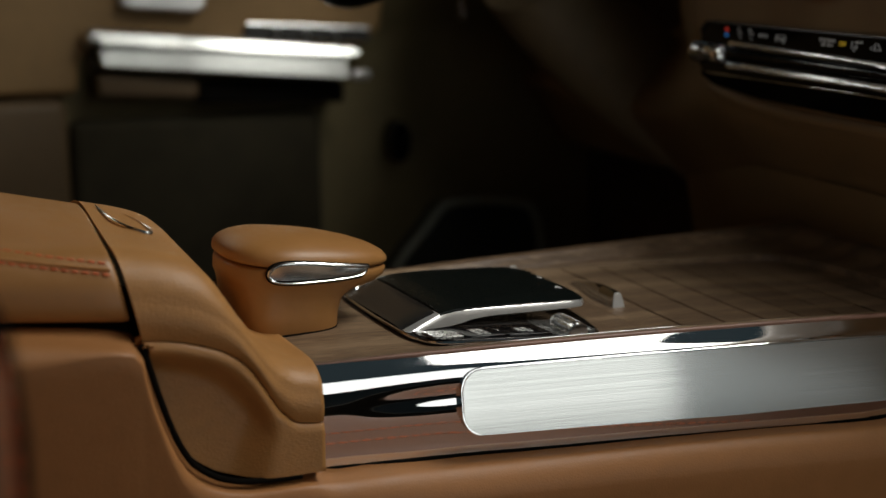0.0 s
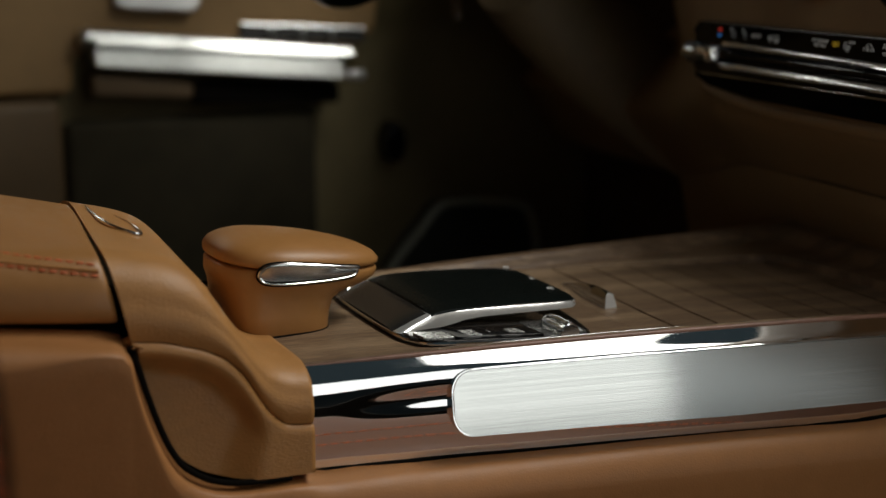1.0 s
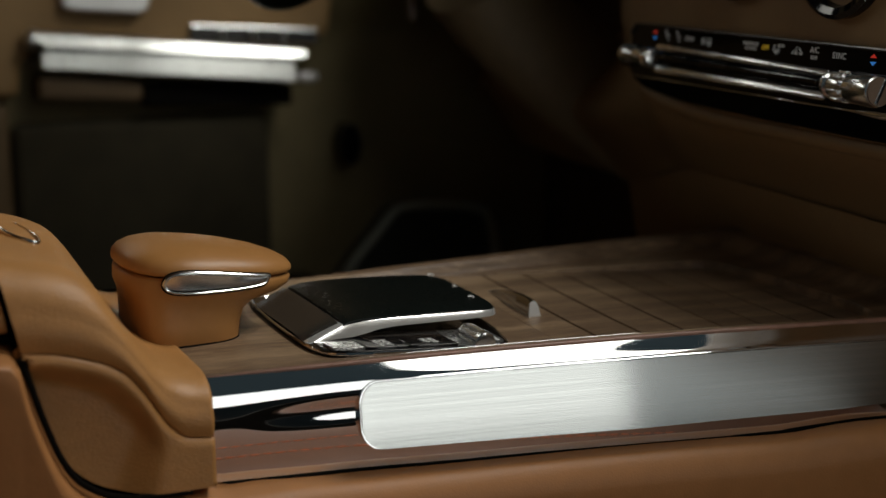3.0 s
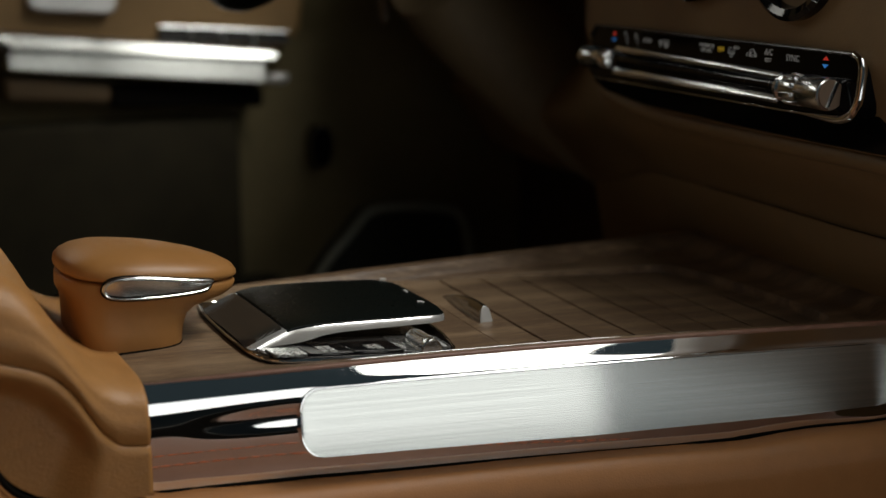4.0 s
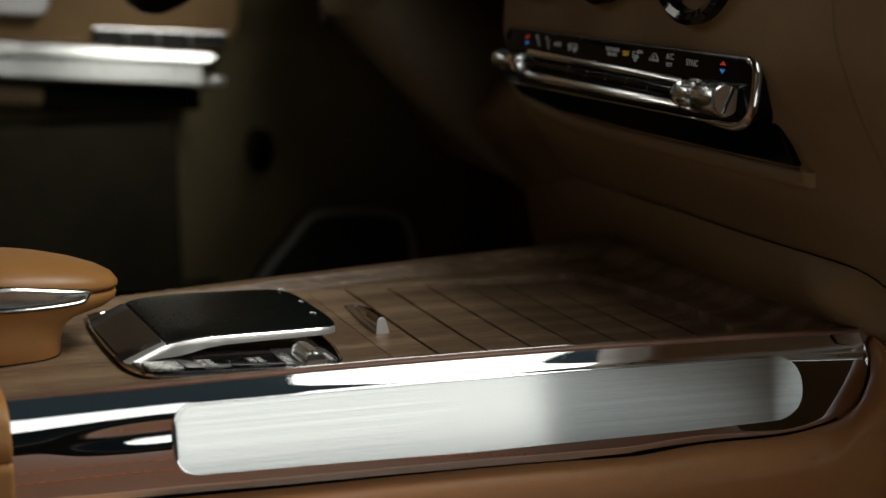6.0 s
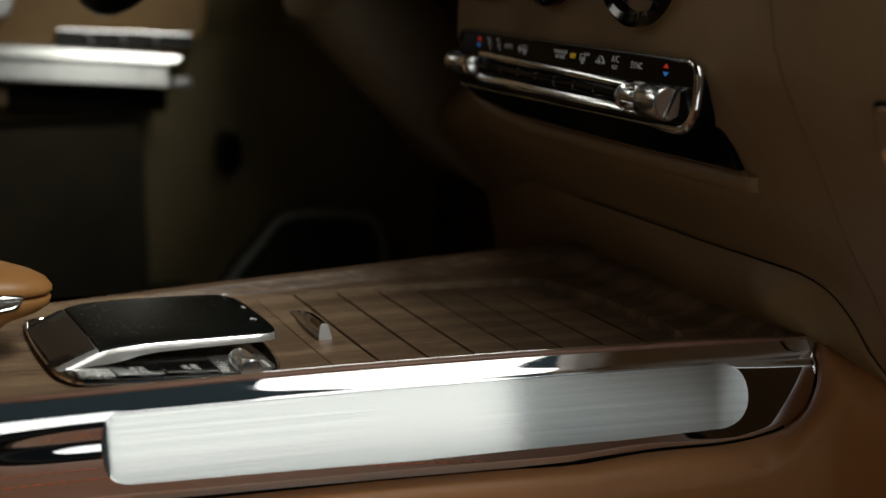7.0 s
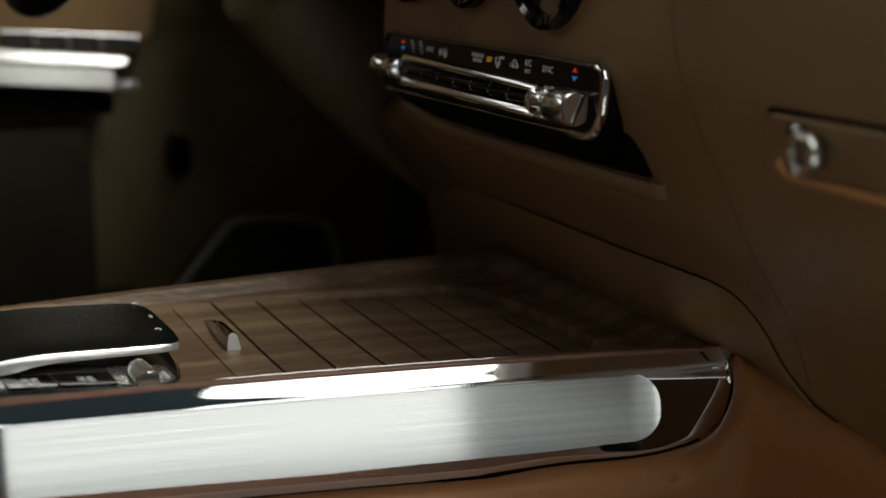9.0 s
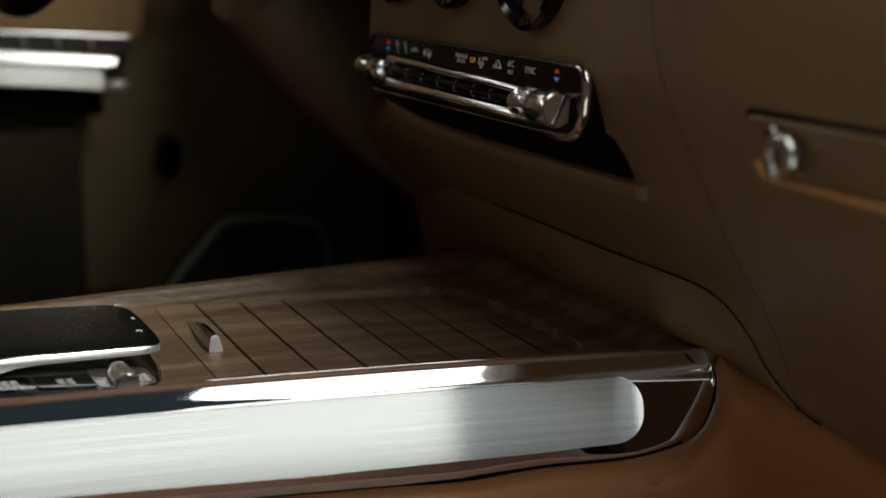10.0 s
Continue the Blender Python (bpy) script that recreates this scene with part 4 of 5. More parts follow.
ys = [-0.66, -0.6, -0.5, -0.42, -0.40, -0.385, -0.37, -0.355, -0.34, -0.32, -0.30, -0.27] + [-0.25 + 0.01 * k for k in range(60)] + [0.4, 0.5, 0.6, 0.7, 0.8, 0.88]
for y in ys:
    low = upper_edge(y)
    row = [(dash_x(y, low) + 0.012, y, low - 0.001), (dash_x(y, low) + 0.003, y, low - 0.0012)]
    for k in range(41):
        z = low + (0.34 - low) * (k / 40) ** 1.1
        row.append((dash_x(y, z), y, z))
    row += [(0.46, y, 0.375), (0.6, y, 0.40), (0.95, y, 0.42)]
    rows.append(row)
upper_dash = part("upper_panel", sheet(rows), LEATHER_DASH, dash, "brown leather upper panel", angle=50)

# the lower wedge between that seam and the console
rows = []
for y in [-0.1200, -0.114, -0.108, -0.104, -0.10, -0.096, -0.092, -0.088, -0.084, -0.076, -0.068, -0.060, -0.052, -0.044, -0.03, 0.0, 0.04, 0.08, 0.12, 0.16, 0.2, 0.24, 0.28, 0.32, 0.38, 0.45]:
    high = upper_edge(y)
    low = curve_at([(-0.1150, -0.0180), (-0.08, -0.0105), (-0.044, -0.004), (0.0, -0.0025), (0.25, -0.0025), (0.32, -0.03), (0.45, -0.12)], y)
    lx = curve_at([(-0.1150, 0.4825), (-0.08, 0.4770), (-0.06, 0.4735), (-0.044, 0.4700), (0.0, 0.4675), (0.06, 0.4690), (0.11, 0.4730), (0.2, 0.4780), (0.3, 0.484), (0.45, 0.53)], y)
    hx = dash_x(y, high) + 0.0012
    row = []
    for k in range(13):
        f = k / 12
        belly = (-0.0035 - 0.0150 * math.exp(-((y + 0.038) / 0.021) ** 2)) * math.sin(math.pi * f)
        row.append((hx + (lx - hx) * f + belly, y, high - 0.0010 + (low - high) * f))
    row.append((lx + 0.004, y, low - 0.02))
    rows.append(row)
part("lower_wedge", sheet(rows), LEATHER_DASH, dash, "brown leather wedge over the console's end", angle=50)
part("panel_seam", tube([(dash_x(y, upper_edge(y)) - 0.0002, y, upper_edge(y) - 0.0006) for y in [-0.135 + 0.006 * k for k in range(56)]], 0.0004, 6), GAP, dash, "shadow joint under the upper panel")
part("panel_joint", tube([(dash_x(y, z) - 0.0003, y, z) for y, z in resample_pairs([(-0.112, 0.34), (-0.120, 0.195), (-0.140, 0.145), (-0.1525, 0.104), (-0.140, 0.057), (-0.122, -0.012)])], 0.00009, 6), GAP, dash, "fine joint between two leather panels")

# the shelf-like niche that carries the climate panel
climate = thing("climate_panel", (0.395, CENTRE, 0.10), "black climate control panel with chrome frame and roller", "climate panel")
niche = [(-0.034, 0.1600), (-0.0430, 0.150), (-0.0575, 0.1250), (-0.0735, 0.0992), (-0.060, 0.0990), (0.0, 0.0988), (0.10, 0.0995), (0.20, 0.1015), (0.2600, 0.1070), (0.2760, 0.1130), (0.2710, 0.1250), (0.267, 0.150), (0.266, 0.1600)]
part("housing", prism([(0.3960 + (0.16 - z) * 0.14, y, z) for y, z in niche], (0.03, 0, 0)), PANEL_BLACK, climate, "gloss black housing", bevel=0.0012, smooth=False)
part("sill", tube([(dash_x(y, z) + 0.0012, y, z) for y, z in resample_pairs([(-0.0790, 0.0990), (-0.0772, 0.0945), (-0.0700, 0.0925), (0.0, 0.0925), (0.10, 0.0928), (0.20, 0.0950), (0.27, 0.1050)])], 0.0058, 14), LEATHER_DASH, climate, "soft leather lip under the housing")


def face(y, z, lift=0.0):
    """The climate panel's own face leans back towards its top."""
    return (0.3865 + (z - 0.135) * 0.10 - lift, y, z)


frame_line = rounded(-0.0625, 0.2520, 0.1190, 0.1552, [0.014, 0.010, 0.008, 0.012], 8)
panel = part("glass_panel", prism([face(y, z) for y, z in frame_line], (0.02, 0, 0)), PANEL_BLACK, climate, "gloss black panel", bevel=0.0012)
part("chrome_frame", tube([face(y, z, 0.001) for y, z in resample_pairs([(-0.054, 0.1552), (-0.0590, 0.1535), (-0.0620, 0.1490), (-0.0625, 0.1410), (-0.0618, 0.1305), (-0.0570, 0.1228), (-0.0480, 0.1192), (-0.030, 0.1190), (0.10, 0.1190), (0.238, 0.1190)], 90)], [0.0007 + 0.0019 * (1 - smooth_step(14, 24, k)) for k in range(90)], 10), CHROME, climate, "polished chrome frame")
# same chrome frame, coloured dark here in place of its reflection
part("top_frame", tube([face(y, z, 0.0006) for y, z in resample_pairs([(-0.052, 0.1552), (0.05, 0.1552), (0.15, 0.1552), (0.237, 0.1552), (0.2470, 0.1530), (0.2510, 0.1480)], 60)], 0.0012, 8), SHADE, climate, "upper edge of the chrome frame, darkened for its dark reflection")
def bar_z(y):
    return 0.1322 + 0.010 * (y - 0.006)


bar_at, bar_way = Vector(face(0.218, bar_z(0.218), 0.002)), Vector((0, -1, -0.010))
bar = part("roller_bar", lathe([(0, 0.0040), (0.214, 0.0040)], bar_at, bar_way, 32), GLOSS, climate, "gloss black roller bar")
for z0, z1, width in ((0.1390, 0.1422, 0.0014), (0.1256, 0.1268, 0.0019)):
    a, b = Vector(face(0.008, z0, 0.0040)), Vector(face(0.206, z1, 0.0040))
    lie = (b - a).to_track_quat("Y", "Z").to_matrix().to_4x4()
    part("chrome_strip", box(-0.0012, 0.0012, 0.0, (b - a).length, -width, width, 0.0005), SATIN, climate, "bright chrome strip along the bar", local=Matrix.Translation(a) @ lie @ Matrix.Rotation(radians(31), 4, "Y"))
    part("strip_edge", tube([a + Vector((-0.0014, 0, -width * 1.15)), b + Vector((-0.0014, 0, -width * 1.15))], 0.0005, 8), CHROME, climate, "thin polished edge of the strip")
for k in range(8):
    y = 0.196 - 0.0255 * k
    part("key_joint", lathe([(0, 0.0042), (0.0006, 0.0042)], face(y, bar_z(y), 0.002), (0, -1, 0), 24), DARK_CHROME, bar, "thin bright ring between two keys")
KNOB_Z, KNOB_LIFT = 0.1326, 0.0060
grip = [(0, 0.0052), (0.0006, 0.0076), (0.0034, 0.0080), (0.0046, 0.0066), (0.0066, 0.0066), (0.0076, 0.0078), (0.019, 0.0080), (0.0205, 0.0076), (0.0220, 0.0080), (0.0235, 0.0090), (0.0440, 0.0094), (0.0456, 0.0091), (0.0463, 0.0082)]
knob = part("knob", lathe(grip, face(0.0035, KNOB_Z, KNOB_LIFT), (0, -1, 0), 48), SATIN, climate, "satin chrome rotary knob", angle=35)
end_at = Vector(face(-0.0435, KNOB_Z, KNOB_LIFT))
part("knob_end", lathe([(-0.001, 0.0084), (0.0004, 0.0082), (0.0006, 0.0001)], end_at, (0, -1, 0), 36), KNOB_END, knob, "end face painted the dark brown it reflects")
part("knob_ridge", box(-0.0013, 0.0013, -0.0014, 0.0, -0.0078, 0.0078, 0.0004), SATIN, knob, "raised grip across the knob's end", local=Matrix.Translation(end_at) @ Matrix.Rotation(radians(26), 4, "Y"))
for k in range(9):
    w = radians(40 * k + 12)
    part("grip_rib", box(-0.0016, 0.0016, -0.0195, -0.0085, -0.0008, 0.0008, 0.0004), SATIN, knob, local=Matrix.Translation(face(0.0035, KNOB_Z, KNOB_LIFT)) @ Matrix.Rotation(w, 4, "Y") @ Matrix.Translation((0, 0, 0.0084)))
far_knob = part("knob", lathe([(0, 0.0046), (0.001, 0.0068), (0.004, 0.0072), (0.0055, 0.0058), (0.009, 0.0058), (0.0105, 0.0070), (0.020, 0.0072), (0.022, 0.0064), (0.024, 0.0064), (0.026, 0.0076), (0.040, 0.0078), (0.042, 0.0060)], face(0.209, 0.1336, 0.0035), (0, 1, 0), 40), SATIN, climate, "satin chrome rotary knob", angle=35)


def on_face(y, z, lift=0.0004):
    """A frame for print on the face: x towards the passenger, y up."""
    y -= 0.075 * max(0.0, y - 0.03)
    x, y, z = face(y, z, lift)
    return Matrix(((0, 0.10, -1, x), (-1, 0, 0, y), (0, 1, 0.10, z), (0, 0, 0, 1)))


for text, y, size, mat in (("SYNC", 0.0045, 0.0052, WHITE_INK), ("A/C", 0.0290, 0.0054, WHITE_INK), ("PASSENGER\nAIR BAG", 0.1030, 0.0034, WHITE_INK), ("AUTO", 0.1830, 0.0040, WHITE_INK), ("OFF", 0.0850, 0.0044, YELLOW_INK)):
    lettering("print", text, size, on_face(y, 0.1490 if text != "A/C" else 0.1508), mat, panel)
lettering("print", "REST", 0.0032, on_face(0.0290, 0.1462), WHITE_INK, panel)
lettering("print", "REAR", 0.0028, on_face(0.0665, 0.1512), WHITE_INK, panel)


def icon(lines, y, z, size, mat, name="symbol"):
    bm = bmesh.new()
    for line in lines:
        t = tube([(size * u, size * v, 0) for u, v in line], 0.00028, 6, flat=0.5)
        mesh = bpy.data.meshes.new("line")
        t.to_mesh(mesh)
        t.free()
        bm.from_mesh(mesh)
        bpy.data.meshes.remove(mesh)
    return part(name, bm, mat, panel, "small printed symbol", local=on_face(y, z, 0.0006))


def arc(cx, cy, r, a, b, n=8):
    return [(cx + r * math.cos(radians(a + (b - a) * k / n)), cy + r * math.sin(radians(a + (b - a) * k / n))) for k in range(n + 1)]


car = [[(-1, -0.3), (-0.95, 0.1), (-0.5, 0.25), (-0.2, 0.6), (0.35, 0.6), (0.7, 0.2), (1, 0.05), (1, -0.3)], arc(-0.5, -0.3, 0.25, 180, 0), arc(0.5, -0.3, 0.25, 180, 0), [(-0.2, -0.3), (0.2, -0.3)], arc(0, 0.1, 0.22, 40, 320)]
screen = [[(-0.7, 0.6), (0.5, 0.6), (0.7, -0.3), (-0.8, -0.3), (-0.7, 0.6)], [(-0.3, 0.2), (-0.3, -0.8)], [(0.0, 0.2), (0.0, -0.8)], [(0.3, 0.2), (0.3, -0.8)]]
seat_mark = [[(-0.4, 0.9), (-0.2, -0.2), (0.5, -0.3), (0.4, -0.8)], arc(-0.5, 0.9, 0.2, 0, 300), [(0.1, 0.5), (0.6, 0.5)], [(0.1, 0.2), (0.7, 0.2)]]
fan = [arc(0, 0, 0.25, 0, 330), arc(0.4, 0.4, 0.35, 60, 260), arc(-0.4, 0.4, 0.35, 150, 350), arc(-0.4, -0.4, 0.35, 240, 440), arc(0.4, -0.4, 0.35, -30, 170)]
for lines, y, size in ((car, 0.0480, 0.0050), (screen, 0.0715, 0.0042), (seat_mark, 0.2140, 0.0042), (seat_mark, 0.1985, 0.0042), (screen, 0.1560, 0.0040), (fan, 0.1640, 0.0030)):
    icon(lines, y, 0.1485, size, WHITE_INK)
for y in (-0.0274, 0.2324):
    for mat, sign, z in ((RED_INK, 1, 0.1510), (BLUE_INK, -1, 0.1472)):
        tri = [(-0.0030, -0.0008 * sign, 0), (0.0030, -0.0008 * sign, 0), (0.0, 0.0016 * sign, 0)]
        part("temperature_mark", prism(tri, (0, 0, 0.0002)), mat, panel, "small triangular print", smooth=False, local=on_face(y, z))

# round air outlets over the climate panel
for y, r in ((0.010, 0.0430), (0.118, 0.0400), (0.212, 0.0400)):
    z = 0.2130 if y < 0.05 else 0.2170
    at = Vector((dash_x(y, z) - 0.002, y, z))
    vent = thing("air_vent", at, "round black air outlet with a dark gloss ring in the dashboard", "air vent", "air outlets")
    part("ring", lathe([(-0.004, r - 0.009), (0.006, r - 0.007), (0.0075, r - 0.003), (0.0055, r), (-0.004, r)], at, (-1, 0, 0), 48), GLOSS, vent, "gloss black ring")
    part("chamber", lathe([(-0.0030, r - 0.0085), (-0.0029, 0.001)], at, (-1, 0, 0), 40), GAP, vent, "dark inside")
    part("hub", lathe([(-0.003, 0.009), (0.004, 0.009), (0.006, 0.007), (0.0066, 0.001)], at, (-1, 0, 0), 32), SATIN, vent, "satin hub")
    for k in range(6):
        w = radians(60 * k)
        part("vane", box(-0.0008, 0.0008, 0.0085, r - 0.0085, -0.0015, 0.0015), PLASTIC, vent, local=Matrix.Translation(at) @ Matrix.Rotation(w, 4, "X"))

# ---- glove box ----
glove = thing("glove_box", (0.39, -0.36, 0.135), "closed brown leather glove box drawer with a chrome ring latch", "glove box")
gl = [(y, z) for y, z in rounded(-0.560, -0.2055, 0.1215, 0.1500, [0.006, 0.012, 0.004, 0.006], 6)]
part("drawer_gap", prism([(dash_x(y, z) - 0.0006, y, z) for y, z in gl], (0.004, 0, 0)), GAP, glove, "dark joint round the drawer", smooth=False)
gi = [(y, z) for y, z in rounded(-0.558, -0.2085, 0.1225, 0.1475, [0.006, 0.011, 0.004, 0.006], 6)]
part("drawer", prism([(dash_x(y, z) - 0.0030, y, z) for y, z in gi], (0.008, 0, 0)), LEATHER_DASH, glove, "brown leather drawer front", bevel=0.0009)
part("drawer_lip", tube([(dash_x(y, z) - 0.0035, y, z) for y, z in resample_pairs([(-0.214, 0.1275), (-0.2165, 0.1235), (-0.224, 0.1212), (-0.26, 0.1207), (-0.33, 0.1204), (-0.55, 0.1204)])], 0.0022, 8), LEATHER, glove, "rolled leather lip under the drawer")
ring_at = Vector((0.3800, -0.2458, 0.1346))
part("latch_cup", lathe([(-0.004, 0.0076), (0.0002, 0.0076), (0.0006, 0.0066), (-0.0006, 0.0050), (-0.0008, 0.0005)], ring_at, (-1, 0, 0), 36), DARK_CHROME, glove, "dark chrome cup behind the ring")
part("latch_ring", tube([ring_at + Vector((-0.0030, 0.0076 * math.cos(w), 0.0074 * math.sin(w))) for w in [radians(10 * k) for k in range(36)]], [0.0018 + 0.0016 * (0.5 - 0.5 * math.cos(radians(10 * k))) for k in range(36)], 12, closed=True), BLADE, glove, "satin chrome pull ring")
part("lock_stud", lathe([(-0.003, 0.0026), (0.002, 0.0026), (0.003, 0.0018), (0.0032, 0.0002)], (0.3815, -0.2350, 0.1434), (-1, 0, 0), 20), DARK_CHROME, glove, "small dark stud over the latch")

# ---- driver's door, across the cabin ----
door = thing("driver_door", (0.2, 0.93, -0.3), "brown leather door trim with a brushed metal armrest bar, closed", "car door")


def door_y(x, z):
    return 0.915 + 0.010 * math.sin(x * 3.0) - 0.03 * smooth_step(0.10, 0.16, z)


rows = [[(x, door_y(x, z), z) for z in [-0.36 + 0.02 * k for k in range(46)]] for x in [-0.75 + 0.05 * k for k in range(34)]]
panel_d = part("trim_panel", slab(rows, (0, 0.05, 0)), DOOR_LOW, door, "lower door trim, its colour darkened for the shade there", angle=50)


def door_plate(outline, depth, lean=0.0, base=0.862, turn=0.0):
    """A plate on the door's trim, its face leaning back with height."""
    return prism([(x, base + lean * (z - 0.09) - turn * (x - 0.2), z) for x, z in outline], (0, depth, 0))


part("armrest_bar", door_plate([(0.0674, 0.0866), (0.3243, 0.0639), (0.3280, 0.0680), (0.3280, 0.0868), (0.0700, 0.1075), (0.0640, 0.1040), (0.0640, 0.0910)], 0.04, 0.30, 0.864, 0.02), BLADE, door, "brushed metal armrest bar", bevel=0.003)
part("bar_cap", door_plate([(0.0705, 0.1083), (0.3300, 0.0874), (0.3410, 0.0890), (0.3440, 0.0945), (0.3390, 0.0990), (0.0560, 0.1262), (0.0500, 0.1225), (0.0520, 0.1130)], 0.045, 0.45, 0.858, 0.0), BLADE, door, "bright metal top of the bar", bevel=0.004)
part("bar_end", lathe([(0, 0.001), (0.0008, 0.0038), (0.004, 0.0056), (0.019, 0.0056), (0.0225, 0.0040), (0.0235, 0.001)], (0.3260, 0.852, 0.0697), (1, 0, 0), 24), ARM, door, "round polished end of the bar")
part("bar_knob", lathe([(0, 0.002), (0.002, 0.009), (0.009, 0.0115), (0.016, 0.0095), (0.018, 0.002)], (0.0478, 0.866, 0.1172), (1, 0, 0), 24), BLADE, door, "grey rounded rear end of the bar")
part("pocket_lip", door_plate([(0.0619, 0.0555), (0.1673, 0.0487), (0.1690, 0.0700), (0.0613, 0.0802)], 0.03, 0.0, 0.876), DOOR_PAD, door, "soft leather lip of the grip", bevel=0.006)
# flat black plate put in for the bar's dark underside
part("bar_underside", door_plate([(0.1680, 0.0440), (0.3284, 0.0380), (0.3284, 0.0600), (0.1680, 0.0680)], 0.03, 0.0, 0.876), GAP, door, "flat black plate under the bar", bevel=0.004)
switches = part("switch_panel", door_plate([(0.2185, 0.1100), (0.3538, 0.1030), (0.3600, 0.1090), (0.3541, 0.1165), (0.2177, 0.1260)], 0.02, 0.3, 0.866), PLASTIC, door, "dark window switch panel", bevel=0.002)
part("switch_edge", tube([(0.2180, 0.866, 0.1268), (0.286, 0.866, 0.1222), (0.3545, 0.866, 0.1170)], 0.0013, 8), BLADE, switches, "pale upper edge of the switch panel")
for k in range(3):
    x = 0.2500 + 0.033 * k
    part("switch", box(x - 0.0010, x + 0.0010, 0.860, 0.868, 0.1225 - 0.0725 * (x - 0.2185) - 0.0130, 0.1225 - 0.0725 * (x - 0.2185), 0.0004), BLADE, switches, "pale rocker of a window switch")
part("upper_plate", door_plate([(0.0880, 0.1488), (0.1000, 0.1452), (0.1640, 0.1405), (0.1732, 0.1440), (0.1900, 0.1900), (0.0850, 0.1900)], 0.03, 0.3, 0.846), ARM, door, "bright metal plate of the door latch", bevel=0.003)
part("mirror_switch", prism([(0.399 + 0.0125 * math.cos(w), 0.890, -0.0115 + 0.0230 * math.sin(w)) for w in [radians(15 * k) for k in range(24)]], (0, 0.03, 0)), GLOSS, door, "small dark oval switch", bevel=0.003)
spk = [(0.362, -0.20), (0.397, -0.1455), (0.428, -0.1120), (0.446, -0.0915), (0.462, -0.0848), (0.505, -0.0852), (0.548, -0.0920), (0.563, -0.1020), (0.572, -0.135), (0.576, -0.20)]
line = [Vector((p[0], 0, p[1])) for p in resample([(a, b, 0) for a, b in spk], 48)]
part("speaker_grille", prism([(p.x, 0.896, p.z) for p in line], (0, 0.03, 0)), GRILLE, door, "dark speaker grille", smooth=False)
part("speaker_rim", tube([(p.x, 0.891, p.z) for p in line], 0.0042, 10), PALE_TRIM, door, "pale grey rim round the speaker")
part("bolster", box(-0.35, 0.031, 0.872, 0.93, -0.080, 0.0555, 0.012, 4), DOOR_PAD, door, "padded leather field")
# ends ahead where the door falls into shade; darkened trim goes on
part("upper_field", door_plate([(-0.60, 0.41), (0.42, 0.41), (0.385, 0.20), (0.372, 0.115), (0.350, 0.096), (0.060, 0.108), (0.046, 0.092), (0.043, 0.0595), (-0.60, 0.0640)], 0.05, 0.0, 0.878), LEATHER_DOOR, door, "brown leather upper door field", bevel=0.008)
part("lower_field", box(0.036, 0.308, 0.893, 0.93, -0.30, 0.030, 0.012, 4), DOOR_FIELD, door, "dark olive lower field")
part("map_pocket", box(-0.35, 0.36, 0.885, 0.93, -0.34, -0.150, 0.02, 4), DOOR_FIELD, door, "door pocket")
part("mirror_vent", tube([(0.462, 0.862, 0.125), (0.460, 0.860, 0.150), (0.456, 0.858, 0.185)], [0.0055, 0.0065, 0.0065], 14), SATIN, door, "slim satin upright near the mirror")

# ---- steering wheel, its column and the driver's footwell ----
wheel = thing("steering_wheel", (0.26, 0.47, 0.34), "black leather steering wheel ahead of the driver's seat", "steering wheel")
WHEEL = Matrix.Translation((0.265, 0.47, 0.345)) @ Matrix.Rotation(radians(25), 4, "Y")
part("rim", tube([WHEEL @ Vector((0, 0.185 * math.cos(w), 0.185 * math.sin(w))) for w in [radians(7.5 * k) for k in range(48)]], 0.0175, 14, closed=True), SOFT_BLACK, wheel, "black leather rim")
part("hub", lathe([(-0.02, 0.05), (0.012, 0.065), (0.03, 0.055), (0.036, 0.02), (0.037, 0.001)], (0.275, 0.47, 0.345), (-1, 0, 0.46), 32), SOFT_BLACK, wheel, "black hub")
for turned in (90, -90, 180):
    w = radians(turned)
    part("spoke", tube([WHEEL @ Vector((0, 0.05 * math.sin(w), 0.05 * math.cos(w))), WHEEL @ Vector((0.004, 0.178 * math.sin(w), 0.178 * math.cos(w)))], [0.016, 0.011], 12, flat=0.5), SHADE, wheel, "dark satin spoke")
column = thing("steering_column", (0.5, 0.47, 0.20), "dark plastic steering column shroud under the dashboard", "steering column")
part("shroud", lathe([(0, 0.030), (0.02, 0.042), (0.14, 0.050), (0.26, 0.055)], (0.32, 0.47, 0.315), (1, 0, -0.46), 28), PLASTIC, column)
part("stalk", tube([(0.37, 0.50, 0.29), (0.365, 0.58, 0.285), (0.36, 0.65, 0.28)], [0.007, 0.006, 0.009], 12), PLASTIC, column, "control stalk")
knee = thing("knee_panel", (0.55, 0.6, -0.1), "dark brown knee panel over the driver's footwell", "panel")
rows = []
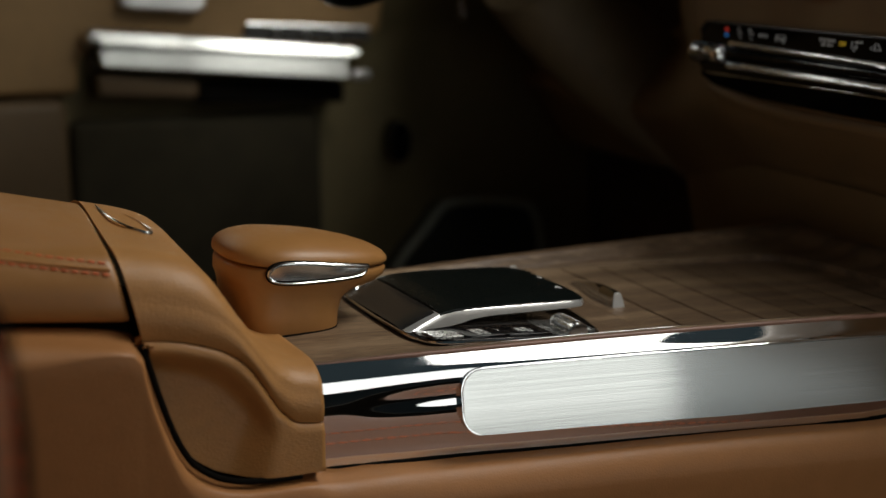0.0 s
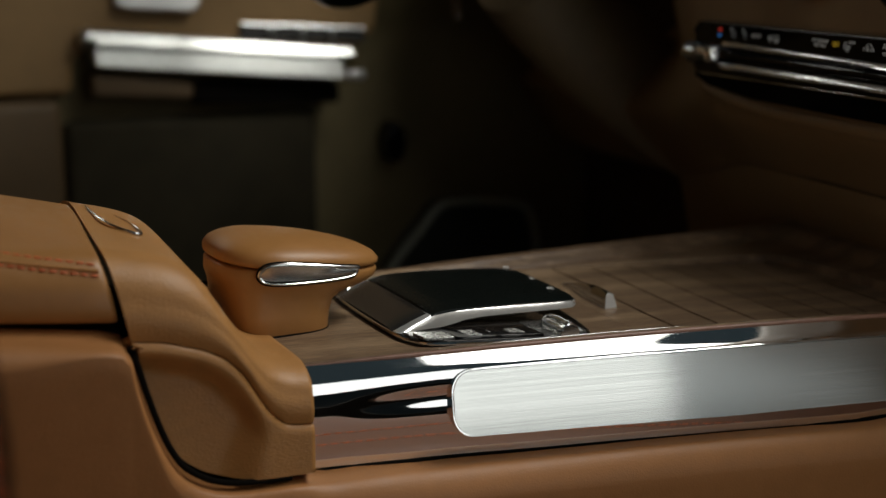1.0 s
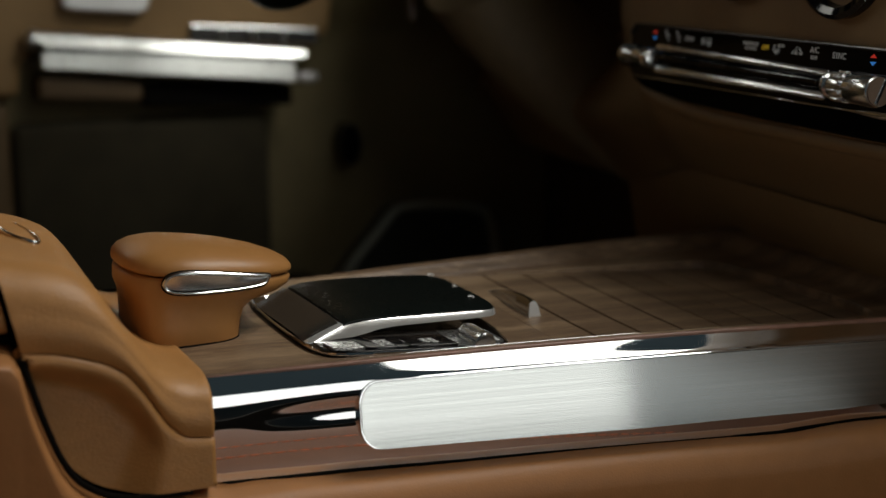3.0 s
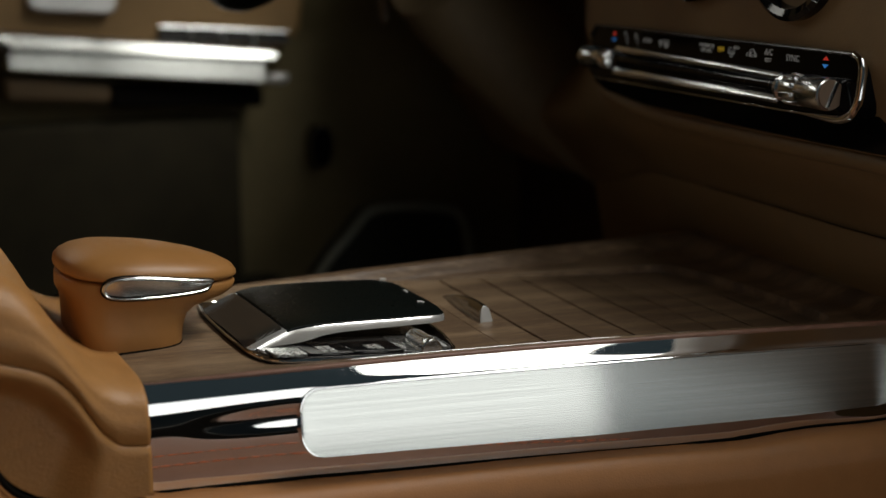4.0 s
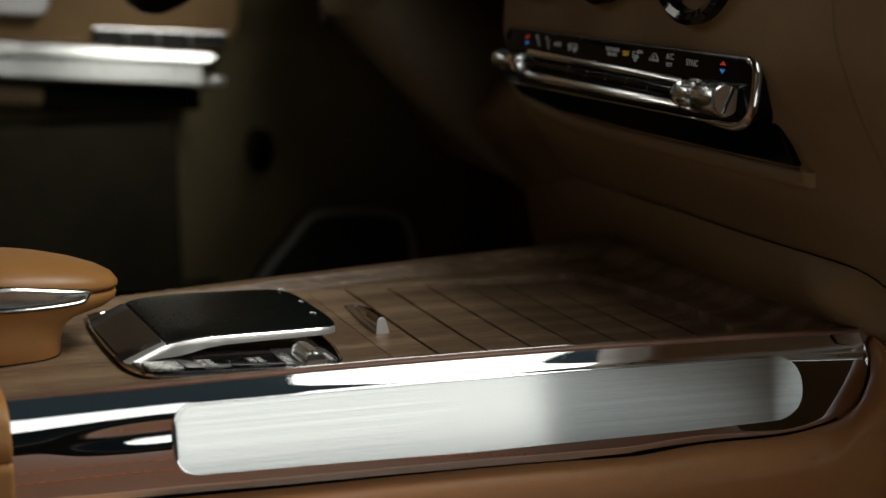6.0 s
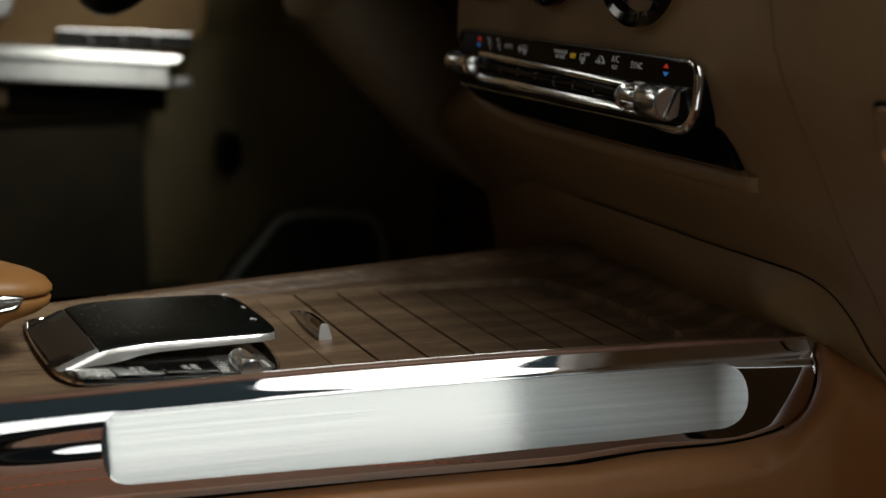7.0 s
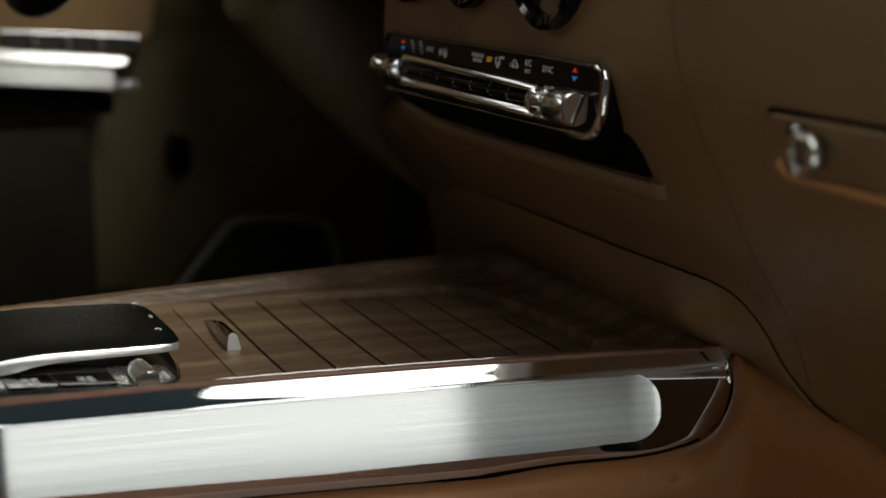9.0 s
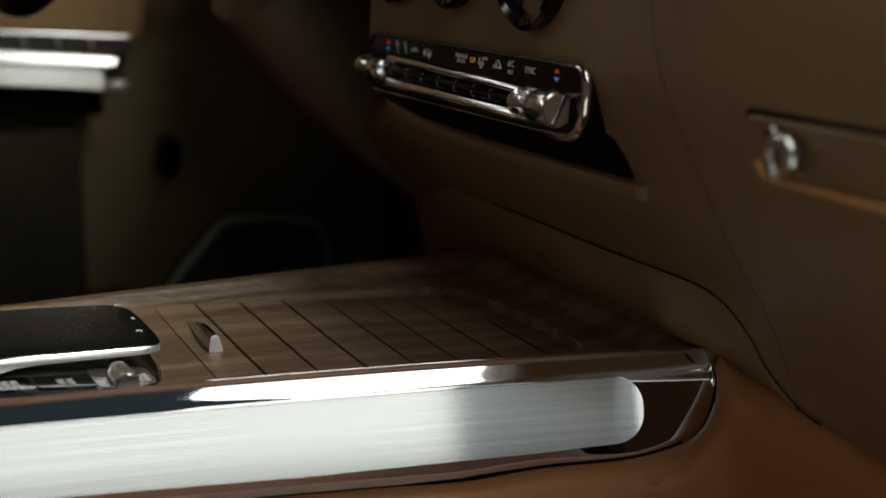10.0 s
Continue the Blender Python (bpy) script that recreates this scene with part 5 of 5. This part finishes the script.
for k in range(25):
    f = k / 24
    c = Vector((0.418 + 0.20 * f, 0.60 - 0.30 * f ** 2, 0.185 - 0.255 * f + 0.04 * f * f))
    rows.append([c + Vector((0.045 * math.cos(w), 0.05 * math.sin(w), 0.036 * math.cos(w) * 0.9 + 0.018 * math.sin(w))) for w in [radians(15 * j) for j in range(24)]])
part("cover", sheet(rows, closed=True, caps=True), KNEE, knee, "padded brown knee bolster", angle=50)
part("back_panel", box(0.64, 0.66, 0.25, 0.90, -0.36, 0.30, 0.004), CARPET, knee, "dark panel behind the pedals")

# ---- the passenger's seat ----
seat = thing("passenger_seat", (-0.38, -0.34, -0.36), "tan leather passenger seat with orange stitching", "car seat")
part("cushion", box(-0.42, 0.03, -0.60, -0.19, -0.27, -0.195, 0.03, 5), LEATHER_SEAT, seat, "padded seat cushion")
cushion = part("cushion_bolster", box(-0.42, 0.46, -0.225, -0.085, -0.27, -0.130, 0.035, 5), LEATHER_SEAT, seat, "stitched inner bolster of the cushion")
for y in (-0.128, -0.146):
    stitches(cushion, [(-0.30 + 0.1 * k, y, -0.1298) for k in range(7)], 0.0060, 0.0010, 0.0006)
part("base", box(-0.40, 0.02, -0.56, -0.13, -0.36, -0.27, 0.01), PLASTIC, seat, "dark seat base")
part("backrest", box(-0.60, -0.42, -0.60, -0.09, -0.15, 0.52, 0.05, 5), LEATHER, seat, "padded backrest")
def bolster_x(z):
    """The front of the backrest's bolster, which leans back above the armrest."""
    up = max(0.0, z - 0.100)
    return -0.2025 - 0.30 * max(0.0, z - 0.112) - 2.2 * up * up


rows = []
for k in range(31):
    f = k / 30
    z = -0.16 + 0.62 * f
    x = bolster_x(z)
    rows.append([(x - 0.075 + 0.075 * math.cos(w), -0.350 + 0.055 * math.sin(w), z) for w in (2 * math.pi * j / 24 for j in range(24))])
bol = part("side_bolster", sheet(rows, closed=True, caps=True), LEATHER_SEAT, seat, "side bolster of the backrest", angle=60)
seam = [-0.06 + 0.03 * k for k in range(11)]
# black tube that paints in the shadow gap along the seam
part("piping", tube([(bolster_x(z) + 0.0004, -0.3520, z) for z in seam], 0.0034, 10), GAP, bol, "dark tube standing for the shadow beside the bolster's seam")
stitches(bol, [(bolster_x(z) - 0.0032, -0.3672, z) for z in seam], 0.0060, 0.0020, 0.0014)
